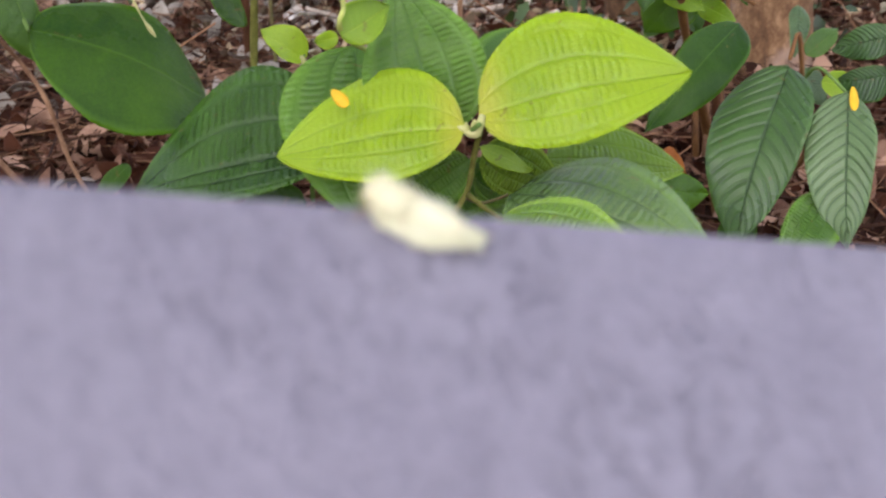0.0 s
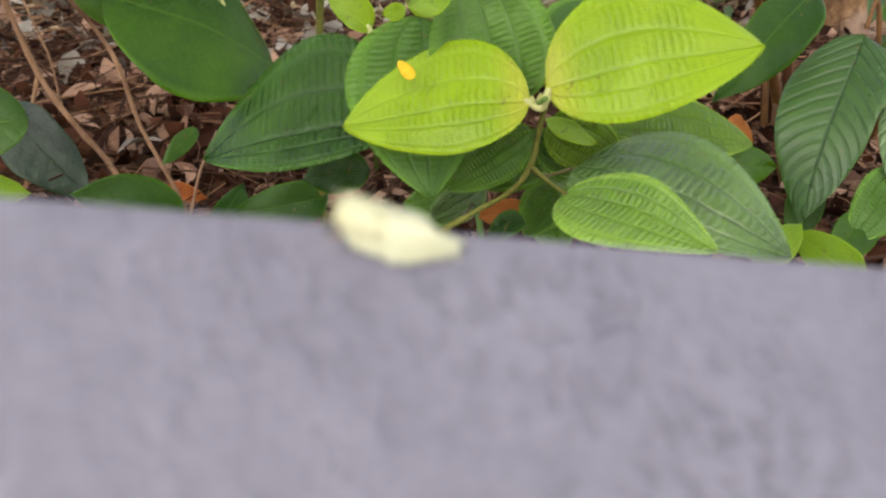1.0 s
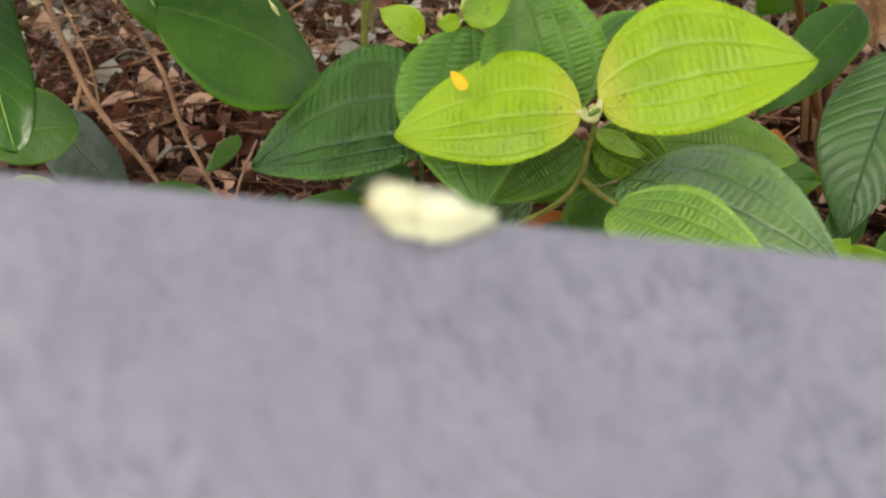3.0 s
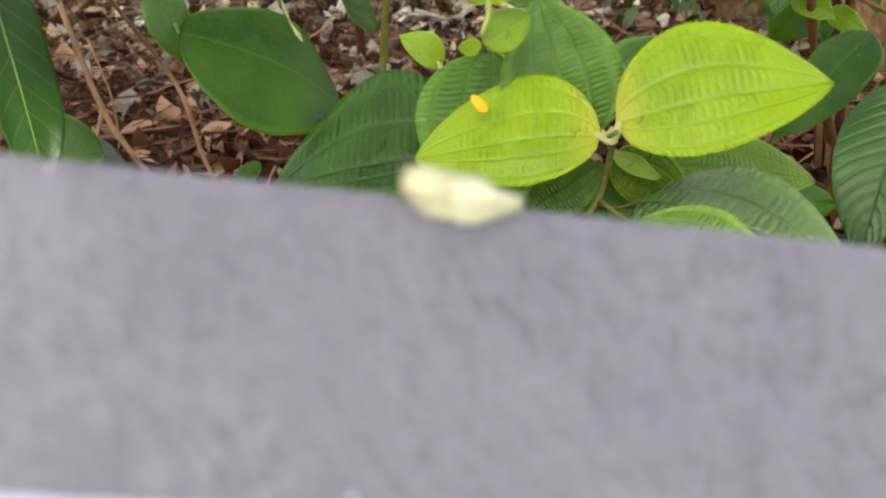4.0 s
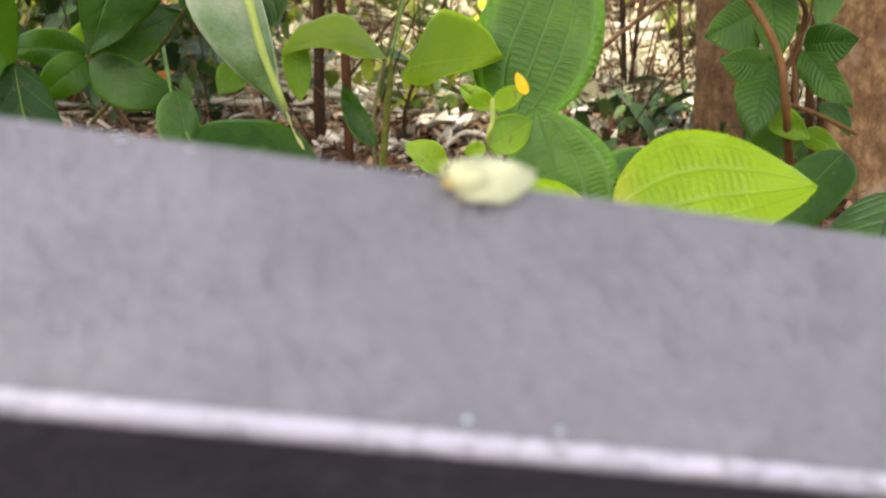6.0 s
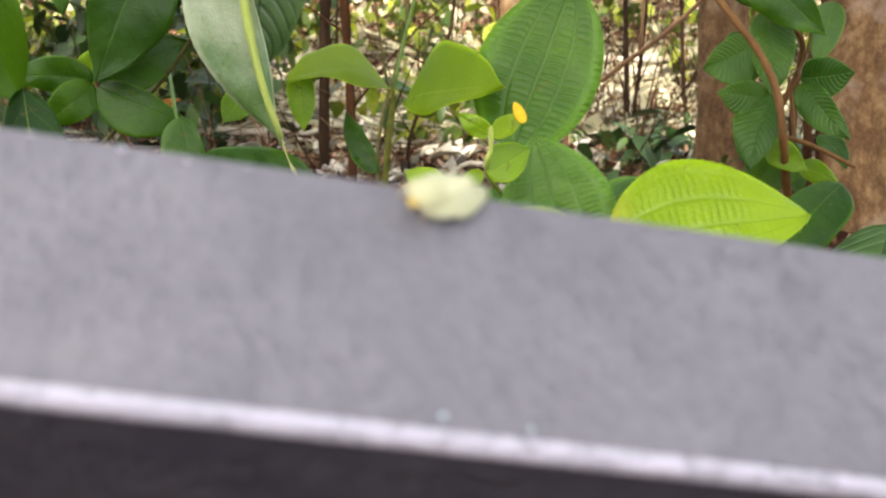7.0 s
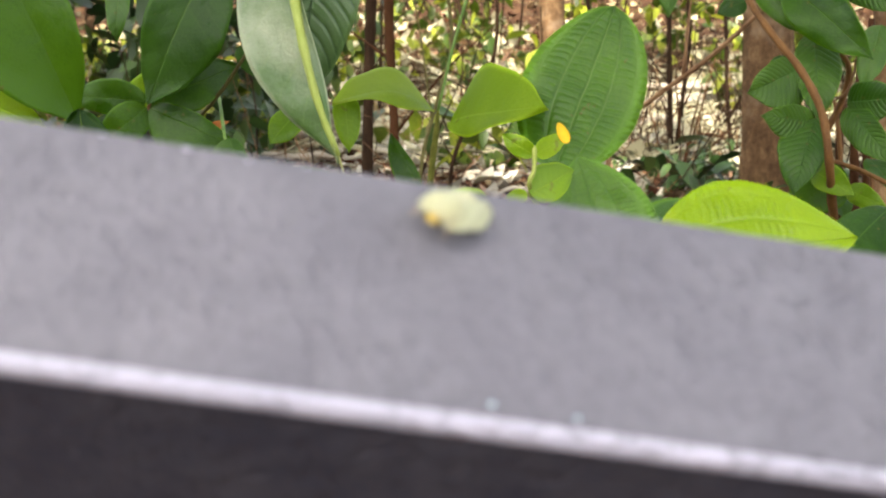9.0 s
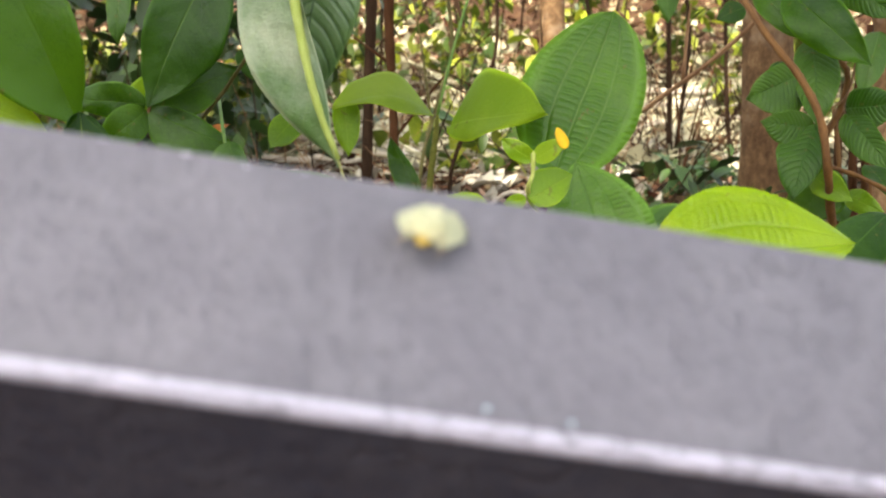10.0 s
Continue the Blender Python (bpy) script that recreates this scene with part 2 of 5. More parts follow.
STEM_GREEN = plain_material("green_stem", (0.07, 0.16, 0.02), (0.16, 0.28, 0.05), 90, 0.55)
STEM_GREEN_LIGHT = plain_material("leaf_midrib", (0.32, 0.42, 0.07), (0.44, 0.54, 0.14), 90, 0.5)
STEM_LIME = plain_material("young_stem", (0.36, 0.46, 0.07), (0.52, 0.58, 0.17), 120, 0.6)
STEM_PALE = plain_material("pale_bud", (0.40, 0.44, 0.12), (0.58, 0.58, 0.26), 120, 0.6)
STEM_BROWN = plain_material("brown_green_stem", (0.07, 0.065, 0.016), (0.16, 0.14, 0.035), 90, 0.6)
BARK_TWIG = plain_material("bare_twig_bark", (0.16, 0.080, 0.035), (0.36, 0.21, 0.105), 60, 0.8, 0.001, (1, 1, 0.3))
BRANCH_RED = plain_material("reddish_bark", (0.10, 0.042, 0.010), (0.26, 0.125, 0.032), 60, 0.7, 0.001, (1, 1, 0.3))


def bark_material(name, lift=1.0, patch=(0.36, 0.27, 0.18)):
    t = Tree(name)
    plates, cracks = t.noise(16.0, 6.0, 0.75, stretch=(1, 1, 0.7)), t.noise(70.0, 5.0, 0.75, stretch=(1, 1, 0.6))
    lichen = t.smooth(t.noise(7.0, 4.0, 0.6), 0.52, 0.66)
    tone = t.math("ADD", t.math("MULTIPLY", plates, 0.6), t.math("MULTIPLY", cracks, 0.4))
    color = t.ramp(tone, [(p, tuple(lift * c for c in tint)) for p, tint in ((0.34, (0.035, 0.016, 0.007)), (0.50, (0.135, 0.076, 0.034)), (0.66, (0.30, 0.190, 0.095)))])
    color = t.mix(t.math("MULTIPLY", lichen, 0.45), color, patch)
    return t.done(color, 0.9, t.bump(tone, 0.012, 1.0), 0.25)


TRUNK_BARK = bark_material("tree_bark")
TRUNK_PALE = bark_material("pink_tree_bark", 1.45, (0.50, 0.39, 0.31))
STEM_DARK = plain_material("dark_sapling_bark", (0.018, 0.010, 0.006), (0.055, 0.032, 0.018), 50, 0.9, 0.001, (1, 1, 0.3), spec=0.08)
STEM_RUST = plain_material("rusty_sapling_bark", (0.035, 0.014, 0.006), (0.11, 0.048, 0.020), 40, 0.85, 0.001, (1, 1, 0.3), spec=0.1)
PETAL = plain_material("yellow_petal", (0.86, 0.50, 0.004), (0.92, 0.64, 0.015), 200, 0.5, 0.0003, through_light=0.2)
LITTER_WARM = plain_material("curled_dry_leaf", (0.014, 0.005, 0.002), (0.40, 0.25, 0.16), 30, 0.6, 0.001, spec=0.15, by_island=True, middle=(0.085, 0.030, 0.013))
LITTER_GREY = plain_material("grey_dead_leaf", (0.16, 0.14, 0.105), (0.74, 0.70, 0.60), 25, 0.6, 0.001, spec=0.2, by_island=True, middle=(0.36, 0.33, 0.26))
LITTER_WHITE = plain_material("white_dead_leaf", (0.30, 0.28, 0.22), (0.72, 0.68, 0.56), 18, 0.6, 0.002, spec=0.2, by_island=True, middle=(0.48, 0.45, 0.36))
STEM_OLIVE = plain_material("hairy_olive_stem", (0.085, 0.095, 0.016), (0.21, 0.215, 0.045), 120, 0.8, spec=0.15)
LITTER = plain_material("dry_leaf", (0.012, 0.004, 0.002), (0.50, 0.32, 0.21), 30, 0.8, 0.001, spec=0.12, by_island=True, middle=(0.075, 0.026, 0.011))
LITTER_STRAW = plain_material("straw_leaf", (0.040, 0.022, 0.010), (0.60, 0.48, 0.28), 30, 0.75, 0.001, spec=0.15, by_island=True)
LITTER_PALE = plain_material("bleached_leaf", (0.30, 0.28, 0.17), (0.76, 0.72, 0.50), 30, 0.7, 0.001, by_island=True)
LITTER_PALE_BARK = plain_material("bleached_bark", (0.26, 0.22, 0.16), (0.62, 0.56, 0.45), 25, 0.85, 0.002, (0.3, 1, 1))
SCRUB_DARK = plain_material("creeper_leaf", (0.014, 0.04, 0.008), (0.06, 0.12, 0.022), 12, 0.4, 0.0006, by_island=True)
TWIGS = plain_material("fallen_twigs", (0.03, 0.013, 0.008), (0.30, 0.165, 0.085), 40, 0.85, 0.0008, spec=0.12, by_island=True)
SCRUB = plain_material("undergrowth_leaf", (0.022, 0.060, 0.004), (0.36, 0.41, 0.030), 12, 0.45, 0.0006, by_island=True, through_light=0.3)
CANOPY = plain_material("canopy_leaf", (0.03, 0.09, 0.012), (0.10, 0.20, 0.03), 8, 0.5, 0.0006, by_island=True, through_light=0.25)


def soil_material():
    t = Tree("forest_soil")
    a, b, c = t.noise(1.2, 5.0), t.noise(9.0, 5.0, 0.65), t.noise(70.0, 4.0, 0.7)
    tone = t.math("ADD", t.math("MULTIPLY", a, 0.35), t.math("ADD", t.math("MULTIPLY", b, 0.35), t.math("MULTIPLY", c, 0.30)))
    color = t.ramp(tone, [(0.32, (0.010, 0.005, 0.003)), (0.50, (0.044, 0.020, 0.009)), (0.68, (0.20, 0.12, 0.06))])
    return t.done(color, 0.9, t.bump(t.math("ADD", b, c), 0.012, 0.9), 0.1)


SOIL = soil_material()


def rail_material(name, dark, light, scuffs=0.22):
    """Grey paint, faintly mottled and scuffed."""
    t = Tree(name)
    a, b = t.noise(42.0, 4.0, 0.6), t.noise(300.0, 4.0, 0.7)
    tone = t.math("ADD", t.math("MULTIPLY", a, 0.55), t.math("MULTIPLY", b, 0.45))
    color = t.ramp(tone, [(0.30, dark), (0.70, light)])
    along = t.add("ShaderNodeSeparateXYZ")
    t.nt.links.new(t.add("ShaderNodeTexCoord").outputs["Object"], along.inputs[0])
    worn = t.math("MULTIPLY", t.smooth(t.noise(18.0, 3.0, 0.6), 0.36, 0.60, 0.25, 1.0), t.smooth(along.outputs[0], -0.06, 0.05, 0.55, 1.0))
    marks = t.math("MULTIPLY", t.smooth(t.noise(210.0, 3.0, 0.6, stretch=(1.2, 0.8, 1.0)), 0.50, 0.60), worn)
    nicks = t.smooth(t.noise(520.0, 3.0, 0.6, stretch=(1.0, 0.7, 1.0)), 0.60, 0.68)
    color = t.mix(t.math("MULTIPLY", marks, scuffs), color, (0.070, 0.068, 0.085))
    color = t.mix(t.math("MULTIPLY", nicks, 1.3 * scuffs), color, (0.060, 0.058, 0.075))
    return t.done(color, t.math("MULTIPLY_ADD", b, 0.3, 0.35), t.bump(t.math("ADD", a, t.math("SUBTRACT", b, marks)), 0.0008, 0.8), 0.30)


RAIL_PAINT = rail_material("grey_rail_paint", (0.148, 0.148, 0.176), (0.222, 0.220, 0.255), 0.16)
# Wear and the bevel's highlight are both held in this pale colour.
RAIL_EDGE = rail_material("worn_highlit_edge", (0.42, 0.43, 0.52), (0.58, 0.58, 0.70), 0.30)
# Rail grey again, darkened in the colour for the front face's shade.
RAIL_SHADED = rail_material("shaded_rail_paint", (0.030, 0.034, 0.056), (0.074, 0.075, 0.094), 0.5)
BLUE_GLINT = plain_material("blue_glint_spot", (0.40, 0.62, 0.72), (0.62, 0.82, 0.90), 900, 0.4, 0.0001)
WING = plain_material("cream_wing", (0.60, 0.64, 0.37), (0.74, 0.77, 0.56), 900, 0.55, 0.00004, through_light=0.25)
FUR = plain_material("pale_fur", (0.66, 0.67, 0.40), (0.78, 0.79, 0.55), 1500, 0.8, 0.0001)
FACE = plain_material("yellow_face", (0.58, 0.40, 0.07), (0.80, 0.60, 0.14), 1500, 0.7, 0.0001)
LEG = plain_material("tan_leg", (0.34, 0.24, 0.12), (0.55, 0.42, 0.24), 900, 0.6, 0.0001)
EYE = plain_material("dark_eye", (0.01, 0.008, 0.006), (0.03, 0.02, 0.015), 900, 0.25, 0.00002)


# ---- building helpers ----
def part(name, bm, material, parent=None, label="", smooth=True, at=None):
    me = bpy.data.meshes.new(name)
    bm.to_mesh(me)
    bm.free()
    me.materials.append(material)
    if smooth:
        me.polygons.foreach_set("use_smooth", [True] * len(me.polygons))
    ob = new(name, me)
    if parent is not None:
        ob.parent = parent
    if at is not None:
        ob.matrix_basis = at
    if label:
        tagged(ob, label)
    return ob


def group_at(name, place, label, category, group="", kind=""):
    ob = new(name)
    ob.empty_display_size = 0.05
    ob.location = place
    return tagged(ob, label, category, group, kind)


def tube(bm, points, sides=8, closed=True):
    """A round stem through (x, y, z, radius) points, smoothed between them."""
    p = [np.array(q, float) for q in points]
    path = []
    n = len(p)
    for i in range(n - 1):
        a, b = p[i], p[i + 1]
        ta = (p[i + 1] - p[i - 1]) / 2 if i else b - a
        tb = (p[i + 2] - p[i]) / 2 if i + 2 < n else b - a
        for s in np.linspace(0, 1, 5)[:-1]:
            h = 2 * s**3 - 3 * s**2 + 1, s**3 - 2 * s**2 + s, -2 * s**3 + 3 * s**2, s**3 - s**2
            path.append(h[0] * a + h[1] * ta + h[2] * b + h[3] * tb)
    path.append(p[-1])
    rings = []
    for i, q in enumerate(path):
        d = Vector((path[min(i + 1, len(path) - 1)] - path[max(i - 1, 0)])[:3]).normalized()
        side = d.cross(Vector((0.31, 0.95, 0.12))).normalized()
        up = d.cross(side)
        r = max(q[3], 1e-5) * (1 + 0.10 * math.sin(i * 2.3))
        rings.append([bm.verts.new(Vector(q[:3]) + (side * math.cos(k * math.tau / sides) + up * math.sin(k * math.tau / sides)) * r) for k in range(sides)])
    for a, b in zip(rings, rings[1:]):
        for k in range(sides):
            bm.faces.new((a[k], a[(k + 1) % sides], b[(k + 1) % sides], b[k]))
    bm.faces.new(rings[0][::-1])
    bm.faces.new(rings[-1])


def stem(thing, name, material, points, label="", sides=8):
    bm = bmesh.new()
    o = thing.location
    tube(bm, [(x - o.x, y - o.y, z - o.z, r) for x, y, z, r in points], sides)
    return part(name, bm, material, thing, label)


ROUND, OVATE, BROAD, LANCE = (0.56, 0.64), (0.54, 0.86), (0.50, 0.55), (0.75, 0.95)


def blade(length, wa, wb, droop, fold, shape, seed, fringe=False, rows=44, cols=16):
    """A leaf blade along +X with its upper side to +Z: half-widths wa (to +Y) and wb, bent along its length and folded at the midrib."""
    p, q = shape
    peak = p / (p + q)
    top = peak**p * (1 - peak) ** q
    rnd = random.Random(seed)
    ph, ph2 = rnd.uniform(0, 6), rnd.uniform(0, 6)
    wave = 0.022 if fringe else 0.06
    bm = bmesh.new()
    uv = bm.loops.layers.uv.new("blade")
    grid, coords = [], {}
    for i in range(rows + 1):
        u = i / rows
        w = (max(u, 0.0) ** p * max(1 - u, 0.0) ** q) / top
        if not fringe:
            k = min(1.0, max(0.0, (u - 0.80) / 0.20))
            w *= 1 - (0.30 if q > 0.6 else 0.0) * k * k * (3 - 2 * k)
        w = max(w * (1 + 0.005 * math.sin(u * 140)), 0.012)
        line = []
        for j in range(cols + 1):
            v = -1 + 2 * j / cols
            half = (wa if v > 0 else wb) * w * (1 + wave * noise.noise((u * 4.5 + ph, 3.0 if v > 0 else 9.0, ph2)))
            y = v * half
            z = -4 * droop * length * (u * u - u) * 1.0
            z += fold * abs(y) + 0.5 * wave * length * abs(v) ** 2 * math.sin(u * 9 + ph + (2 if v > 0 else 0)) - 0.06 * half * v * v
            z += 0.006 * length * math.sin(u * 5 + ph2) + 0.018 * length * noise.noise((u * 2.2 + ph, v * 1.3, ph2)) * (1 - (1 - u) ** 6)
            bend = 0.02 * length * math.sin(u * 3.1 + ph)
            vert = bm.verts.new((u * length, y + bend * u * (1 - u) * 2, z))
            coords[vert] = (u, (v + 1) / 2)
            line.append(vert)
        grid.append(line)
    for a, b in zip(grid, grid[1:]):
        for j in range(cols):
            f = bm.faces.new((a[j], b[j], b[j + 1], a[j + 1]))
            for lp in f.loops:
                lp[uv].uv = coords[lp.vert]
    hairs = []
    if fringe:
        for i in range(2, rows * 5 - 1):
            u = i / (rows * 5)
            k = int(u * rows)
            f = u * rows - k
            for j, sgn in ((0, -1), (cols, 1)):
                p0 = grid[k][j].co.lerp(grid[k + 1][j].co, f)
                hairs.append((p0, sgn, rnd.uniform(0.0007, 0.0019), rnd.uniform(-0.6, 0.9)))
    thick = min(0.0005, length * 0.006)
    geo = bmesh.ops.extrude_face_region(bm, geom=bm.faces[:])
    under = [e for e in geo["geom"] if isinstance(e, bmesh.types.BMVert)]
    bmesh.ops.translate(bm, verts=under, vec=(0, 0, -thick))
    bmesh.ops.recalc_face_normals(bm, faces=bm.faces[:])
    for p0, sgn, L, skew in hairs:
        tri = [bm.verts.new(p0 + Vector(q)) for q in ((-0.00020, 0, 0), (0.00020, 0, 0), (skew * L, sgn * L, 0.1 * L))]
        f = bm.faces.new(tri)
        for lp in f.loops:
            lp[uv].uv = (0.5, 1.0)
    return bm


leaf_count = [0]
BRISTLY = (LIME, QUILT_MID, QUILT_DARK, QUILT_LIGHT, QUILT_SHEEN, QUILT_TALL, QUILT_WARM)


def leaf_pose(base, tip, twist):
    b, t = Vector(base), Vector(tip)
    ax = (t - b).normalized()
    ref = ax.cross(Vector((0, 0, 1))) if abs(ax.z) < 0.93 else ax.cross(Vector((0, 1, 0)))
    ref.normalize()
    side = Matrix.Rotation(radians(twist), 3, ax) @ ref
    up = ax.cross(side)
    m = Matrix((ax, side, up)).transposed().to_4x4()
    m.translation = b
    return m, (t - b).length


def leaf(thing, material, base, tip, wa, wb, twist, droop=0.06, fold=0.08, shape=OVATE, label="", name="leaf"):
    """One leaf from its base to its tip, half-widths on its two sides, turned about its length by twist degrees."""
    m, length = leaf_pose(base, tip, twist)
    leaf_count[0] += 1
    bm = blade(length, wa, wb, droop, fold, shape, leaf_count[0], material in BRISTLY)
    return part(name, bm, material, thing, label, at=Matrix.Translation(-thing.location) @ m)


# ---- ground ----
def ground_height(x, y):
    h = 0.03 + 0.02 * noise.noise((x * 0.9, y * 0.9, 0.0)) + 0.012 * noise.noise((x * 4, y * 4, 3.0))
    far = max(0.0, y - 4.0)
    return h + 0.10 * far * min(1.0, far / 3.0) * (1.0 if far < 30 else 30 / far) + 0.15 * min(1.0, far / 6) * noise.noise((x * 0.25, y * 0.25, 8.0))


def ground_sheet():
    xs = np.concatenate([-np.geomspace(400, 3.2, 24), np.linspace(-3, 3, 61), np.geomspace(3.2, 400, 24)])
    ys = np.concatenate([-np.geomspace(400, 1.2, 20), np.linspace(-1, 6, 71), np.geomspace(6.2, 400, 40)])
    verts = [(x, y, ground_height(x, y)) for y in ys for x in xs]
    n = len(xs)
    faces = [(j * n + i, j * n + i + 1, (j + 1) * n + i + 1, (j + 1) * n + i) for j in range(len(ys) - 1) for i in range(n - 1)]
    me = bpy.data.meshes.new("ground")
    me.from_pydata(verts, [], faces)
    me.materials.append(SOIL)
    me.polygons.foreach_set("use_smooth", [True] * len(me.polygons))
    return tagged(new("ground", me), "brown forest soil under scattered dead leaves", "ground", kind="structure")


ground = ground_sheet()


def scatter_litter(name, material, count, area, size, seed, label, category, bias=1.0, soft=1.0):
    """Curled dead leaves lying on the soil at every angle."""
    rnd = random.Random(seed)
    verts, faces = [], []
    for _ in range(count):
        x = rnd.uniform(area[0], area[1]) + soft * rnd.gauss(0, 0.7)
        y = area[2] + (area[3] - area[2]) * rnd.random() ** bias
        if y > area[3] - 1.0 or soft > 1:
            y += soft * rnd.gauss(0, 0.5)
        L = rnd.uniform(*size)
        W = L * rnd.uniform(0.22, 0.36)
        m = pose(x, y, ground_height(x, y) + rnd.uniform(0.004, 0.03), rnd.gauss(0, 38), rnd.gauss(0, 38), rnd.uniform(0, 360))
        curl, cup = rnd.uniform(-0.7, 1.6), rnd.uniform(-0.8, 1.8)
        k = len(verts)
        for i, w in enumerate((0.06, 0.8, 1.0, 0.65, 0.03)):
            u = i / 4 - 0.5
            for s in (-1, 0, 1):
                verts.append(m @ Vector((u * L, s * w * W, curl * L * u * u + cup * abs(s) * w * W * 0.6)))
        for i in range(4):
            for s in range(2):
                a = k + i * 3 + s
                faces.append((a, a + 1, a + 4, a + 3))
    me = bpy.data.meshes.new(name)
    me.from_pydata([tuple(v) for v in verts], [], faces)
    me.materials.append(material)
    me.polygons.foreach_set("use_smooth", [True] * len(me.polygons))
    return tagged(new(name, me), label, category, kind="stuff")


scatter_litter("leaf_litter", LITTER, 30000, (-2.2, 3.0, 0.5, 4.0), (0.010, 0.045), 1, "brown and tan dead leaves covering the forest floor", "leaf litter", 1.4)
scatter_litter("leaf_litter", LITTER_WARM, 1700, (-1.2, 1.2, 0.95, 2.8), (0.030, 0.075), 61, "larger curled brown leaves lying on the finer litter", "leaf litter", 1.0, 0.5)
scatter_litter("bleached_litter", LITTER_GREY, 900, (-0.9, 0.8, 1.7, 3.6), (0.035, 0.085), 62, "grey and bleached curled leaves lying among the stems", "leaf litter", 1.0, 0.5)
scatter_litter("bleached_litter", LITTER_WHITE, 340, (-0.40, 0.90, 2.5, 4.5), (0.06, 0.13), 63, "large bleached white leaves heaped behind the shrubs", "leaf litter", 1.0, 0.3)
scatter_litter("leaf_litter", LITTER, 22000, (-4.0, 5.0, -4.0, 1.0), (0.02, 0.07), 6, "brown dead leaves on the ground before the rail", "leaf litter", 1.0, 2.0)
scatter_litter("leaf_litter", LITTER, 9000, (-8.0, 9.0, -6.0, 9.0), (0.03, 0.10), 7, "thinly scattered brown dead leaves over the wider forest floor", "leaf litter", 1.0, 3.0)
scatter_litter("bleached_litter", LITTER_PALE, 420, (-5, 6, 5.0, 10.0), (0.14, 0.30), 4, "bleached leaves on the rising forest floor", "leaf litter")
scatter_litter("leaf_litter", LITTER_STRAW, 20000, (-2.5, 4.0, 2.0, 7.5), (0.015, 0.07), 9, "straw-coloured dead leaves on the sunlit forest floor", "leaf litter")
scatter_litter("leaf_litter", LITTER_STRAW, 3500, (-6, 9, 5.0, 14.0), (0.06, 0.16), 2, "dry leaves on the rising forest floor", "leaf litter")
scatter_litter("bleached_litter", LITTER_PALE, 800, (-2.5, 3.5, 1.9, 7.0), (0.03, 0.09), 3, "bleached pale grey leaves among the brown litter", "leaf litter")
scatter_litter("bleached_litter", LITTER_PALE, 420, (0.1, 2.6, 2.9, 6.5), (0.10, 0.24), 8, "large bleached leaves in sunny patches of the forest floor", "leaf litter")


def scatter_twigs(name, count, area, seed, label, size=(0.05, 0.35), thick=(0.0006, 0.0024), material=None, turn=180):
    rnd = random.Random(seed)
    verts, faces = [], []
    for _ in range(count):
        x, y = rnd.uniform(*area[:2]) + rnd.gauss(0, 0.5), rnd.uniform(*area[2:])
        y += abs(rnd.gauss(0, 0.4)) if y > area[3] - 1 else 0.0
        L, r = rnd.uniform(*size), rnd.uniform(*thick)
        m = pose(x, y, ground_height(x, y) + rnd.uniform(0.008, 0.05), 0, rnd.gauss(0, 14), rnd.uniform(-turn, turn))
        bow = rnd.uniform(-0.12, 0.12)
        k = len(verts)
        for i in range(4):
            u = i / 3 - 0.5
            for s in range(4):
                a = s * math.tau / 4
                verts.append(tuple(m @ Vector((u * L, bow * L * (1 - 4 * u * u) + r * math.cos(a), r * math.sin(a)))))
        for i in range(3):
            for s in range(4):
                faces.append((k + i * 4 + s, k + i * 4 + (s + 1) % 4, k + i * 4 + 4 + (s + 1) % 4, k + i * 4 + 4 + s))
    me = bpy.data.meshes.new(name)
    me.from_pydata(verts, [], faces)
    me.materials.append(material or TWIGS)
    return tagged(new(name, me), label, "twigs", kind="stuff")


scatter_twigs("fallen_twigs", 6000, (-2.0, 3.0, 0.6, 7.0), 5, "thin brown fallen twigs lying on the litter")
scatter_twigs("fallen_twigs", 5000, (-0.9, 0.7, 0.9, 2.2), 55, "fine rust-brown stalks and needles matted in the litter", (0.03, 0.12), (0.0003, 0.0009))
scatter_twigs("dead_grass", 800, (-0.4, 2.6, 3.0, 6.0), 16, "long bleached straws and split bark lying in sunny patches", (0.2, 0.8), (0.002, 0.008), LITTER_PALE, 32)

# ---- the rail in the foreground ----
RAIL = Matrix(((0.98469, 0.05378, 0.16579, 0.01039), (0.05453, 0.80838, -0.58613, 0.14508), (-0.16554, 0.58620, 0.79307, 0.43850), (0, 0, 0, 1)))
RAIL_DEPTH = 0.0508


def rail_bar(name, material, outline, x0, x1, parent, label=""):
    """A bar of the outline (y, z) drawn along the rail."""
    bm = bmesh.new()
    ends = []
    steps = 24
    for i in range(steps + 1):
        x = x0 + (x1 - x0) * i / steps
        ends.append([bm.verts.new((x, y, z)) for y, z in outline])
    n = len(outline)
    for a, b in zip(ends, ends[1:]):
        for k in range(n):
            bm.faces.new((a[k], b[k], b[(k + 1) % n], a[(k + 1) % n]))
    bm.faces.new(ends[0])
    bm.faces.new(ends[-1][::-1])
    bmesh.ops.recalc_face_normals(bm, faces=bm.faces[:])
    return part(name, bm, material, parent, label, smooth=False)


